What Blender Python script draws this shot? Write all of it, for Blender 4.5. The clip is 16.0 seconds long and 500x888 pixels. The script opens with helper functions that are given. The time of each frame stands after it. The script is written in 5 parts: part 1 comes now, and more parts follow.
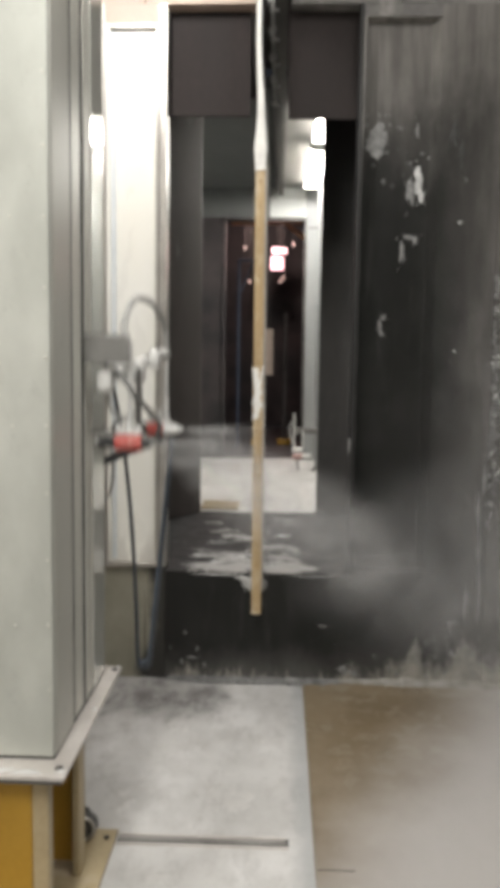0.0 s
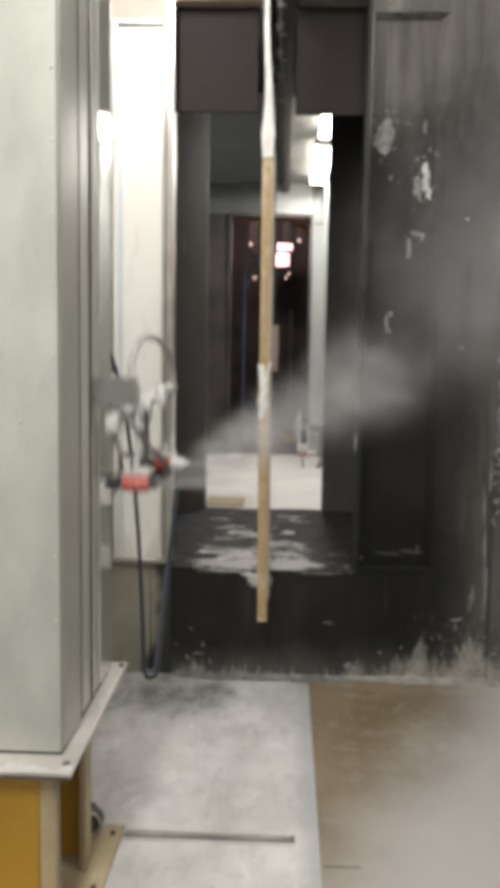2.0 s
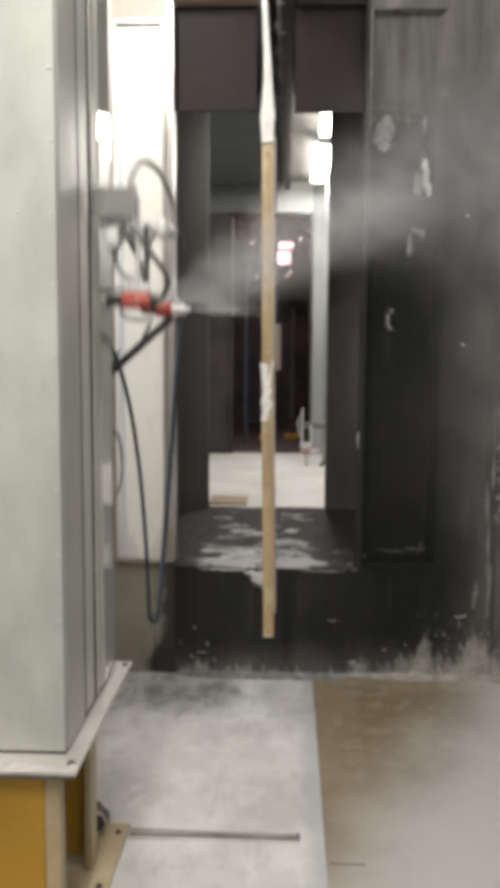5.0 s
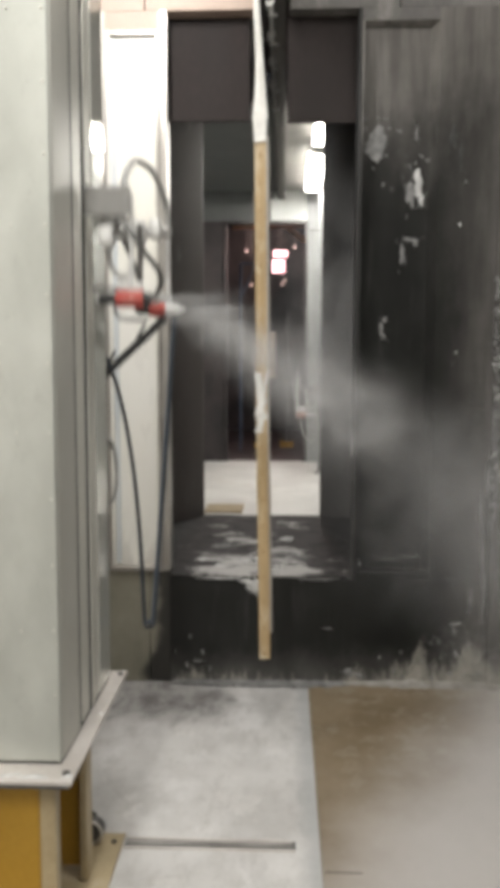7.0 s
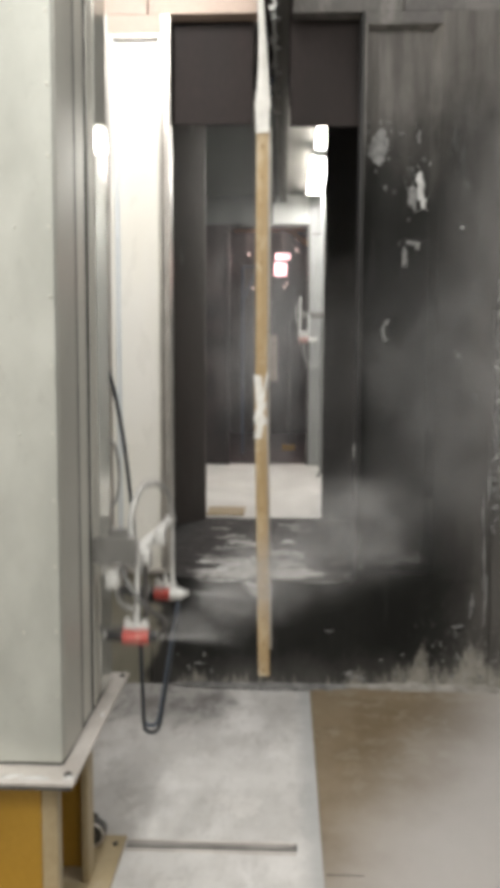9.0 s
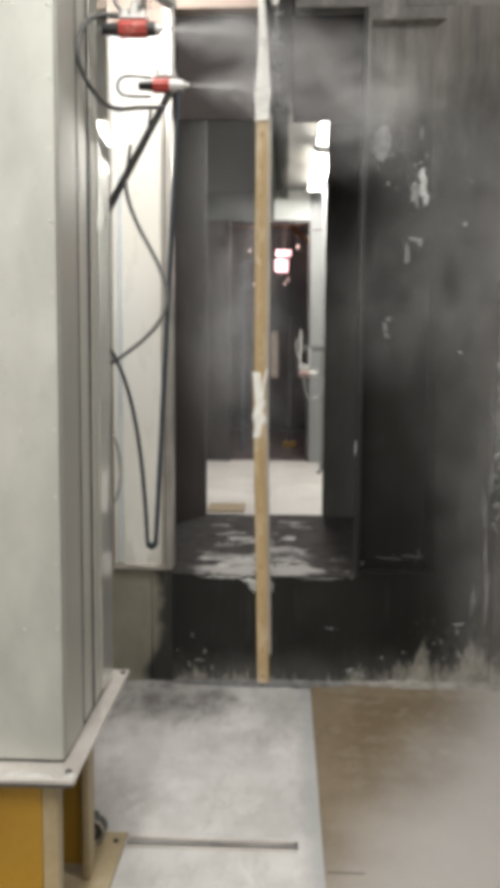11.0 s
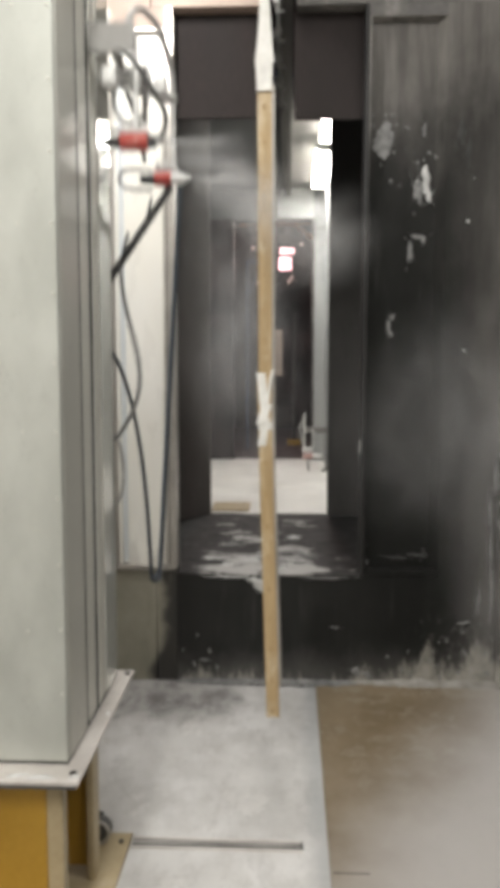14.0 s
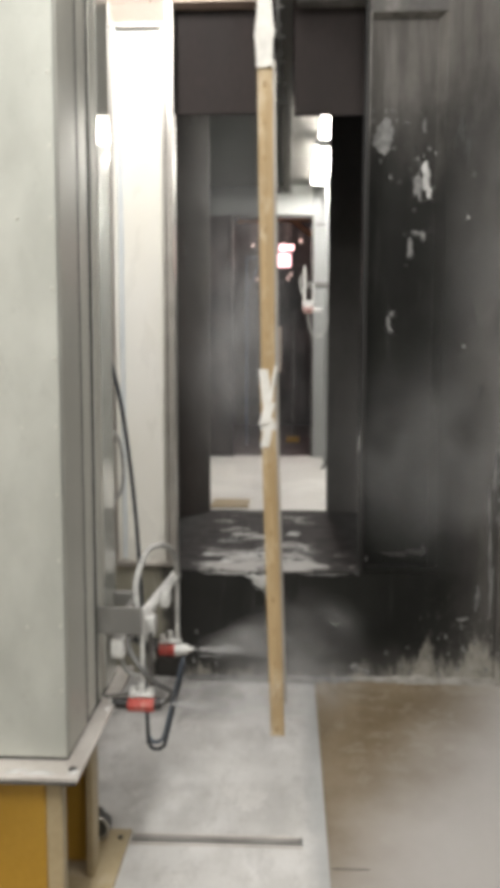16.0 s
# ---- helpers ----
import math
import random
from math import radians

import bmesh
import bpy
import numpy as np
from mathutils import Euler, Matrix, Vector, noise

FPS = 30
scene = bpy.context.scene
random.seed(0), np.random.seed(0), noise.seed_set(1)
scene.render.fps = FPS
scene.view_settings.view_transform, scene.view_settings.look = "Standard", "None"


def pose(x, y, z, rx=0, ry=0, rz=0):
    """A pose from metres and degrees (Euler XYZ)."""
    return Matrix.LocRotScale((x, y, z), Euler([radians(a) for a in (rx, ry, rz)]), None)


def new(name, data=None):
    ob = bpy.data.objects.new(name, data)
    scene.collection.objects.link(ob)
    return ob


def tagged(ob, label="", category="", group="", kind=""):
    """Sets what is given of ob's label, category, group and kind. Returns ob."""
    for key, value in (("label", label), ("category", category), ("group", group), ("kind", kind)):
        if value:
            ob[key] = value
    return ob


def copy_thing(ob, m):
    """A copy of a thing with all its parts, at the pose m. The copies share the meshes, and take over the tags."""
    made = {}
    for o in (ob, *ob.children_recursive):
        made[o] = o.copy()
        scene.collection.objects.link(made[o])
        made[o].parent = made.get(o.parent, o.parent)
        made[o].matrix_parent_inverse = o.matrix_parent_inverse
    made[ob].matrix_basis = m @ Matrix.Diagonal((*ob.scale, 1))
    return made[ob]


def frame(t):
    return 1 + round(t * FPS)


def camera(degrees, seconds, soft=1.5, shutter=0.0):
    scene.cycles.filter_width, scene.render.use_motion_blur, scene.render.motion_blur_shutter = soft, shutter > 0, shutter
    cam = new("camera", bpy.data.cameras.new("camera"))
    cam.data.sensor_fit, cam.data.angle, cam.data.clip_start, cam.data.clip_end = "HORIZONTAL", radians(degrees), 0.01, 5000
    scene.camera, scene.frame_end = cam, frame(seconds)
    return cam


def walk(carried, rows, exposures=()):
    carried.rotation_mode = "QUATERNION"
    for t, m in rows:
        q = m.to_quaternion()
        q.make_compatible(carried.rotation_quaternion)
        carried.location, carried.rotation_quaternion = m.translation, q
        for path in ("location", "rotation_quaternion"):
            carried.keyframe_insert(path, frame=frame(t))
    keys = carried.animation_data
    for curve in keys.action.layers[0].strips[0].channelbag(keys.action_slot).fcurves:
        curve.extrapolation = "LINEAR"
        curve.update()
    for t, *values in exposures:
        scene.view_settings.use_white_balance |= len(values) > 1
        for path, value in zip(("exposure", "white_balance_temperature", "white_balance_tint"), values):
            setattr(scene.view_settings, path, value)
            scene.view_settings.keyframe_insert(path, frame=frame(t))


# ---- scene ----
def cam_pose(x, y, z, yaw, pitch, roll):
    """Camera pose: yaw to the left, pitch up, roll, in degrees."""
    return pose(x, y, z, 0, 0, yaw) @ pose(0, 0, 0, pitch) @ pose(0, 0, 0, 0, roll) @ pose(0, 0, 0, 90)


cam = camera(33.21, 16.0, soft=8.2, shutter=0.5)
CAM_ROWS = [
    (0, -0.004, 0.014, 1.491, 2.00, -5.62, -0.73),
    (0.5, -0.008, 0.014, 1.492, 2.09, -5.67, -0.72),
    (1, -0.009, 0.011, 1.496, 2.20, -5.66, -0.73),
    (1.5, -0.009, 0.013, 1.494, 2.28, -5.69, -0.75),
    (2, -0.013, 0.016, 1.491, 2.29, -5.87, -0.86),
    (2.5, -0.008, 0.014, 1.494, 2.28, -5.98, -0.81),
    (3, -0.004, 0.018, 1.492, 2.31, -6.10, -0.69),
    (3.5, -0.008, 0.022, 1.490, 2.33, -6.21, -0.67),
    (4, -0.010, 0.021, 1.489, 2.43, -6.18, -0.52),
    (6.5, -0.001, 0.005, 1.494, 2.43, -5.54, -0.12),
    (7, -0.001, 0.004, 1.496, 2.25, -5.44, -0.09),
    (7.5, 0.003, -0.001, 1.500, 2.25, -5.20, 0.04),
    (8, 0.000, 0.000, 1.500, 2.26, -4.98, 0.00),
    (8.5, -0.004, 0.001, 1.497, 2.34, -5.11, -0.13),
    (9, -0.003, 0.001, 1.492, 2.36, -5.21, -0.19),
    (11.5, -0.012, 0.014, 1.492, 2.39, -5.65, -0.44),
    (12, -0.011, 0.017, 1.491, 2.56, -5.93, -0.57),
    (12.5, -0.013, 0.020, 1.491, 2.53, -6.16, -0.62),
    (13, -0.012, 0.024, 1.493, 2.59, -6.24, -0.45),
    (13.5, -0.004, 0.021, 1.496, 2.66, -5.90, -0.16),
    (14, -0.003, 0.017, 1.498, 2.71, -5.60, 0.01),
    (14.5, -0.010, 0.017, 1.497, 2.64, -5.29, -0.04),
    (15, -0.007, 0.013, 1.497, 2.66, -5.14, -0.08),
    (15.5, -0.005, 0.020, 1.491, 2.61, -5.32, -0.06),
    (16, -0.006, 0.020, 1.494, 2.63, -5.79, -0.06),
]
walk(cam, [(r[0], cam_pose(*r[1:])) for r in CAM_ROWS])

# ---- light ----
scene.view_settings.exposure = -0.03
scene.cycles.transparent_max_bounces = 64
world = bpy.data.worlds.new("world")
scene.world = world
world.use_nodes = True
world.node_tree.nodes["Background"].inputs[0].default_value = (0.8, 0.85, 1.0, 1)
world.node_tree.nodes["Background"].inputs[1].default_value = 0.02


def lamp(name, x, y, z, sx, sy, watts, colour=(1.0, 0.94, 0.86), tilt=(0, 0)):
    data = bpy.data.lights.new(name, "AREA")
    data.shape, data.size, data.size_y, data.energy, data.color = "RECTANGLE", sx, sy, watts, colour
    ob = new(name, data)
    ob.matrix_world = pose(x, y, z, tilt[0], tilt[1], 0)
    return ob


WARM = (1.0, 0.968, 0.915)
# hall lamps added out of view, placed and powered to suit the tones
lamp("hall_lamp_light", -0.1, 0.9, 4.02, 0.45, 1.7, 47, WARM)
lamp("hall_lamp_light", -1.3, 0.75, 4.02, 0.45, 1.7, 6, WARM)
lamp("hall_lamp_light", 1.1, 1.3, 4.02, 0.45, 1.7, 46, WARM)
# added behind the camera to brighten the steel face
lamp("hall_lamp_light", -0.8, -1.6, 4.02, 0.45, 1.7, 150, WARM)
# unseen lamp added to brighten the white window panel
lamp("hall_lamp_light", -0.70, 2.83, 3.36, 0.10, 0.5, 20, (1.0, 0.975, 0.96), (42, 0))
lamp("booth_lamp_light", 0.265, 7.45, 3.10, 0.12, 1.25, 22, (1.0, 0.98, 0.95))
lamp("booth_lamp_light", 0.28, 6.18, 3.10, 0.12, 0.55, 10, (1.0, 0.98, 0.95))
lamp("heater_lamp_light", -0.08, 11.4, 2.85, 0.5, 0.5, 7, (1.0, 0.55, 0.5), (-90, 0))

# fill light added to lift the far room, apart from its small bulbs
bulb_light = bpy.data.lights.new("bulb_light", "POINT")
bulb_light.energy, bulb_light.color, bulb_light.shadow_soft_size = 38, (1.0, 0.72, 0.66), 0.12
new("bulb_light", bulb_light).location = (-0.15, 10.6, 3.3)

# ---- materials ----
class Graph:
    """Small helper to wire a node material."""

    def __init__(self, name):
        self.mat = bpy.data.materials.new(name)
        self.mat.use_nodes = True
        self.t = self.mat.node_tree
        self.bsdf = self.t.nodes["Principled BSDF"]
        self.out = self.t.nodes["Material Output"]
        self.co = self.t.nodes.new("ShaderNodeTexCoord")

    def put(self, socket, v):
        if hasattr(v, "is_linked"):
            self.t.links.new(v, socket)
        elif isinstance(v, tuple) and len(v) == 3 and socket.type == "RGBA":
            socket.default_value = (*v, 1)
        else:
            socket.default_value = v

    def math(self, op, a, b=0.0, clamp=False):
        n = self.t.nodes.new("ShaderNodeMath")
        n.operation, n.use_clamp = op, clamp
        self.put(n.inputs[0], a), self.put(n.inputs[1], b)
        return n.outputs[0]

    def mix(self, fac, a, b):
        n = self.t.nodes.new("ShaderNodeMix")
        n.data_type = "RGBA"
        self.put(n.inputs[0], fac), self.put(n.inputs[6], a), self.put(n.inputs[7], b)
        return n.outputs[2]

    def mapped(self, scale=(1, 1, 1), source="Object", offset=None):
        n = self.t.nodes.new("ShaderNodeMapping")
        self.t.links.new(self.co.outputs[source], n.inputs[0])
        n.inputs["Scale"].default_value = scale
        if offset is not None:
            self.put(n.inputs["Location"], offset)
        return n.outputs[0]

    def noise(self, scale, detail=4.0, stretch=(1, 1, 1), rough=0.55, source="Object", offset=None):
        n = self.t.nodes.new("ShaderNodeTexNoise")
        n.inputs["Scale"].default_value, n.inputs["Detail"].default_value = scale, detail
        n.inputs["Roughness"].default_value = rough
        self.t.links.new(self.mapped(stretch, source, offset), n.inputs["Vector"])
        return n.outputs["Fac"]

    def ramp(self, v, lo, hi, a=0.0, b=1.0):
        n = self.t.nodes.new("ShaderNodeMapRange")
        n.interpolation_type = "SMOOTHSTEP"
        for s, x in zip(n.inputs[:5], (v, lo, hi, a, b)):
            self.put(s, x)
        return n.outputs[0]

    def axis(self, k, source="Object"):
        n = self.t.nodes.new("ShaderNodeSeparateXYZ")
        self.t.links.new(self.co.outputs[source], n.inputs[0])
        return n.outputs[k]

    def bump(self, height, strength=0.2, distance=0.01):
        n = self.t.nodes.new("ShaderNodeBump")
        n.inputs["Strength"].default_value, n.inputs["Distance"].default_value = strength, distance
        self.put(n.inputs["Height"], height)
        self.t.links.new(n.outputs[0], self.bsdf.inputs["Normal"])

    def finish(self, colour, rough=0.5, metal=0.0, spec=0.5):
        self.put(self.bsdf.inputs["Base Color"], colour)
        self.put(self.bsdf.inputs["Roughness"], rough)
        self.put(self.bsdf.inputs["Metallic"], metal)
        self.put(self.bsdf.inputs["Specular IOR Level"], spec)
        return self.mat


def surface(name, a, b, scale=4.0, rough=(0.4, 0.6), metal=0.0, stretch=(1, 1, 1), bump=0.1, fine=60.0, dust=0.0,
            dust_scale=5.0, dust_colour=(0.62, 0.6, 0.56), spec=0.5):
    """Two-tone surface with large blotches, fine grain and, if asked, patches of settled powder."""
    g = Graph(name)
    big, small = g.noise(scale, 5, stretch), g.noise(fine, 3, stretch)
    f = g.math("ADD", g.math("MULTIPLY", big, 0.75), g.math("MULTIPLY", small, 0.25))
    col = g.mix(g.ramp(f, 0.35, 0.65), a, b)
    ro = g.ramp(f, 0.3, 0.7, rough[0], rough[1])
    if dust:
        d = g.math("MULTIPLY", g.ramp(g.noise(dust_scale, 7, stretch, 0.65), 0.66 - 0.25 * dust, 0.8 - 0.15 * dust), dust)
        col = g.mix(d, col, dust_colour)
        ro = g.math("ADD", ro, g.math("MULTIPLY", d, 0.4), True)
    g.bump(g.math("ADD", big, g.math("MULTIPLY", small, 0.3)), bump, 0.01)
    return g.finish(col, ro, metal, spec)


def glow(name, colour, strength):
    g = Graph(name)
    g.put(g.bsdf.inputs["Emission Color"], colour)
    g.bsdf.inputs["Emission Strength"].default_value = strength
    return g.finish((0.8, 0.8, 0.8), 0.4)




def concrete_floor():
    g = Graph("powdered_concrete")
    big, mid, fine = g.noise(1.6, 6, (1, 1, 1), 0.6), g.noise(7, 6, (1.0, 0.7, 1), 0.65), g.noise(70, 4)
    base = g.mix(g.ramp(big, 0.35, 0.65), (0.48, 0.475, 0.46), (0.59, 0.585, 0.57))
    base = g.mix(g.ramp(mid, 0.5, 0.75, 0, 0.6), base, (0.36, 0.345, 0.325))
    base = g.mix(g.ramp(g.noise(3.3, 8, (1, 0.6, 1), 0.7), 0.46, 0.66, 0, 0.9), base, (0.66, 0.655, 0.645))
    base = g.mix(g.ramp(g.noise(15, 8, (1, 0.5, 1), 0.7), 0.5, 0.68, 0, 0.32), base, (0.35, 0.34, 0.325))
    base = g.mix(g.ramp(fine, 0.55, 0.75, 0, 0.25), base, (0.2, 0.19, 0.18))
    scuff = g.noise(5.2, 9, (1.3, 0.55, 1), 0.74)
    base = g.mix(g.ramp(scuff, 0.55, 0.66, 0, 0.3), base, (0.3, 0.295, 0.285))
    base = g.mix(g.ramp(g.noise(4.1, 8, (0.9, 0.6, 1), 0.72), 0.56, 0.64, 0, 0.5), base, (0.68, 0.67, 0.65))
    # darker swept patch beside the plinth
    edge = g.math("ADD", g.axis(1), g.math("MULTIPLY", g.math("SUBTRACT", mid, 0.5), 0.5))
    left = g.math("ADD", g.axis(0), g.math("MULTIPLY", g.math("SUBTRACT", big, 0.5), 0.9))
    smear = g.math("MULTIPLY", g.ramp(edge, 3.25, 3.5), g.ramp(left, -0.27, -0.42))
    base = g.mix(g.math("MULTIPLY", smear, g.ramp(g.noise(8, 8, (1, 0.5, 1), 0.7), 0.36, 0.6, 0.85, 0.3)), base, (0.13, 0.122, 0.118))
    # bluish shadow strip painted into the concrete along the floor sheet
    band = g.ramp(g.math("ADD", g.axis(0), g.math("MULTIPLY", g.math("SUBTRACT", mid, 0.5), 0.1)), 0.03, 0.11, 0, 0.6)
    base = g.mix(band, base, (0.33, 0.345, 0.35))
    # unseen near floor darkened so that less light reaches the steel face low down
    near_dark = g.ramp(g.math("ADD", g.axis(1), g.math("MULTIPLY", g.math("SUBTRACT", big, 0.5), 0.8)), 1.9, 1.2, 0, 0.9)
    base = g.mix(near_dark, base, (0.13, 0.125, 0.118))
    g.bump(g.math("ADD", mid, g.math("MULTIPLY", fine, 0.4)), 0.12, 0.01)
    return g.finish(base, g.ramp(mid, 0.3, 0.7, 0.55, 0.85))


def floor_sheet():
    g = Graph("brown_floor_sheet")
    big, mid, fine = g.noise(2.2, 6), g.noise(9, 8, (1, 0.55, 1), 0.7), g.noise(120, 3)
    base = g.mix(g.ramp(big, 0.35, 0.65), (0.165, 0.122, 0.07), (0.225, 0.175, 0.112))
    base = g.mix(g.ramp(mid, 0.54, 0.68, 0, 0.38), base, (0.34, 0.3, 0.235))
    spot = g.math("MULTIPLY", g.ramp(g.noise(8.5, 8, (1, 1, 1), 0.7), 0.53, 0.6), g.ramp(g.axis(1), 2.6, 3.2))
    base = g.mix(g.math("MULTIPLY", spot, 0.45), base, (0.3, 0.27, 0.21))
    # powder drifted over the open side and the near end
    reach = g.math("SUBTRACT", g.math("MULTIPLY", g.axis(0), 1.5), g.math("MULTIPLY", g.axis(1), 0.72))
    reach = g.math("ADD", reach, g.math("MULTIPLY", g.math("SUBTRACT", big, 0.5), 0.5))
    drift = g.ramp(reach, -1.88, -0.95, 0, 0.95)
    base = g.mix(drift, base, (0.45, 0.435, 0.42))
    base = g.mix(g.ramp(fine, 0.6, 0.8, 0, 0.2), base, (0.12, 0.1, 0.08))
    g.bump(g.math("ADD", mid, fine), 0.06, 0.005)
    return g.finish(base, g.ramp(mid, 0.3, 0.7, 0.5, 0.8))


def black_wall(name, bursts=False, veil=False, film=(0.23, 0.218, 0.205)):
    """Dark coated sheet steel with streaks of powder; bursts: pale splashes thrown up from the foot; veil: dust, haze
    and light painted on.
    """
    g = Graph(name)
    big, streak, fine = g.noise(1.7, 5), g.noise(9, 6, (1.6, 1.6, 0.16), 0.6), g.noise(45, 6, (1, 1, 1), 0.7)
    base = g.mix(g.ramp(big, 0.35, 0.7), (0.013, 0.0132, 0.0122), (0.026, 0.0258, 0.0243))
    base = g.mix(g.ramp(streak, 0.56, 0.85, 0, 0.26), base, (0.12, 0.118, 0.115))
    x, z = g.axis(0), g.axis(2)
    if veil or bursts:
        # painted veil of dust, haze and light: heavier high up and towards the outer side
        wob = g.math("MULTIPLY", g.math("SUBTRACT", g.noise(3.0, 8, (1, 1, 0.5), 0.68), 0.5), 1.1)
        out = g.ramp(g.math("ADD", x, g.math("MULTIPLY", wob, 0.4)), 0.62, 1.08, 0, 0.42)
        if veil:
            high = g.ramp(g.math("ADD", z, wob), 2.2, 3.1, 0, 0.8)
            out = g.math("MAXIMUM", high, out)
        runs = g.ramp(g.noise(14, 7, (1.4, 1.4, 0.12), 0.65), 0.35, 0.65, 0.7, 1.15)
        base = g.mix(g.math("MULTIPLY", out, runs, True), base, film)
    if bursts:
        tooth = g.math("MULTIPLY", g.math("SUBTRACT", g.noise(16, 9, (1.3, 1.3, 0.35), 0.72), 0.5), 0.34)
        rag = g.math("MULTIPLY", g.math("SUBTRACT", g.noise(46, 8, (1, 1, 0.5), 0.75), 0.5), 0.16)
        h = g.math("ADD", g.ramp(x, 0.3, 0.66, 0.008, 0.09), g.math("ADD", tooth, rag))
        for cx, half, rise in ((0.63, 0.065, 0.12), (0.845, 0.05, 0.09), (0.90, 0.09, 0.08), (0.335, 0.07, 0.045), (-0.40, 0.09, 0.04)):
            h = g.math("ADD", h, g.ramp(g.math("ABSOLUTE", g.math("SUBTRACT", x, cx)), half, 0.0, 0, rise))
        foot = g.ramp(g.math("SUBTRACT", h, z), -0.035, 0.05, 0, 0.8)
        foot = g.math("MULTIPLY", foot, g.ramp(g.noise(19, 9, (1, 1, 0.6), 0.75), 0.32, 0.6, 0.45, 1.0))
        soft = g.ramp(g.math("ADD", z, g.math("MULTIPLY", g.math("SUBTRACT", g.noise(5, 7, (1, 1, 0.7), 0.65), 0.5), 0.3)), 0.2, -0.02, 0, 0.34)
        base = g.mix(soft, base, (0.2, 0.195, 0.185))
        base = g.mix(foot, base, (0.36, 0.345, 0.305))
        # dry spatter above the splashes
        near = g.math("MULTIPLY", g.ramp(x, 0.5, 0.8), g.ramp(z, 0.48, 0.1))
        dots = g.math("MULTIPLY", g.ramp(g.noise(40, 8, (1, 1, 0.6), 0.78), 0.56, 0.66), near)
        base = g.mix(g.math("MULTIPLY", dots, 0.8), base, (0.42, 0.42, 0.4))
    specks = g.math("MULTIPLY", g.ramp(fine, 0.68, 0.74), g.ramp(g.noise(2.4, 3), 0.5, 0.66))
    base = g.mix(specks, base, (0.5, 0.5, 0.49))
    g.bump(g.math("ADD", streak, g.math("MULTIPLY", fine, 0.5)), 0.15, 0.01)
    return g.finish(base, g.ramp(streak, 0.3, 0.7, 0.55, 0.85), 0.0, 0.09)


def booth_floor():
    g = Graph("booth_floor_powder")
    a, b = g.noise(6.5, 9, (0.6, 0.9, 1), 0.66), g.noise(16, 7, (0.7, 1, 1), 0.68)
    base = g.mix(g.ramp(b, 0.35, 0.7), (0.012, 0.0115, 0.011), (0.05, 0.048, 0.047))
    near = g.ramp(g.math("ADD", g.axis(1), g.math("MULTIPLY", b, 0.3)), 5.1, 4.15, 0.0, 0.13)
    side = g.ramp(g.math("ABSOLUTE", g.math("ADD", g.axis(0), 0.14)), 0.15, 0.5, 0.03, -0.22)
    m = g.math("ADD", g.math("ADD", a, near), side)
    m = g.math("ADD", m, g.math("MULTIPLY", g.math("SUBTRACT", g.noise(36, 8, (0.8, 0.7, 1), 0.75), 0.5), 0.4))
    base = g.mix(g.ramp(m, 0.55, 0.69, 0, 0.85), base, (0.5, 0.49, 0.47))
    g.bump(a, 0.4, 0.02)
    return g.finish(base, 0.8)


def steel(name, a, b, rough, stretch=(1, 1, 0.03), scale=30, metal=0.9, relief=0.05):
    g = Graph(name)
    brush, blot = g.noise(scale, 5, stretch), g.noise(2.2, 6, (1, 1, 0.6), 0.6)
    f = g.math("ADD", g.math("MULTIPLY", brush, 0.35), g.math("MULTIPLY", blot, 0.65))
    scr = g.ramp(g.noise(21, 9, (1, 1, 0.55), 0.78), 0.55, 0.70, 0, 0.6)
    col = g.mix(scr, g.mix(g.ramp(f, 0.35, 0.65), a, b), (0.4, 0.41, 0.38))
    if relief:
        g.bump(brush, relief, 0.002)
    return g.finish(col, g.ramp(f, 0.3, 0.7, rough - (0.07 if relief else 0.0), rough + (0.1 if relief else 0.02)), metal)


def window_panel():
    g = Graph("white_plastic_panel")
    a, b = g.noise(2.0, 5, (1, 1, 0.5)), g.noise(14, 6, (1, 1, 0.25), 0.6)
    col = g.mix(g.ramp(a, 0.35, 0.65), (0.84, 0.825, 0.75), (0.87, 0.865, 0.82))
    foot = g.ramp(g.math("ADD", g.axis(2), g.math("MULTIPLY", b, 0.5)), 1.15, 0.75)
    col = g.mix(g.math("MULTIPLY", foot, g.ramp(b, 0.42, 0.62, 0, 0.55)), col, (0.36, 0.34, 0.3))
    g.bump(b, 0.04, 0.004)
    return g.finish(col, g.ramp(b, 0.3, 0.7, 0.25, 0.4))


def low_wall():
    g = Graph("olive_lower_wall")
    a, b = g.noise(3, 5), g.noise(16, 6, (1, 1, 0.3))
    col = g.mix(g.ramp(a, 0.35, 0.65), (0.22, 0.21, 0.165), (0.3, 0.285, 0.23))
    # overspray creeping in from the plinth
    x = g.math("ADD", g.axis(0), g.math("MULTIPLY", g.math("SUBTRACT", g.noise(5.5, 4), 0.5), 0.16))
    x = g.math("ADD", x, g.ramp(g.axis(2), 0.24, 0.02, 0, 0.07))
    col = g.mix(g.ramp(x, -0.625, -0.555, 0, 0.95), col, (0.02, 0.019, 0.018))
    col = g.mix(g.ramp(b, 0.55, 0.75, 0, 0.4), col, (0.15, 0.14, 0.11))
    g.bump(b, 0.1, 0.006)
    return g.finish(col, 0.6)


def wood():
    g = Graph("measuring_stick_wood")
    grain, blot = g.noise(70, 5, (1, 1, 0.04)), g.noise(9, 5, (1, 1, 0.5), 0.65)
    col = g.mix(g.ramp(grain, 0.35, 0.65), (0.345, 0.245, 0.125), (0.46, 0.335, 0.18))
    col = g.mix(g.ramp(blot, 0.48, 0.68, 0, 0.55), col, (0.68, 0.6, 0.46))
    g.bump(grain, 0.1, 0.002)
    return g.finish(col, 0.6)


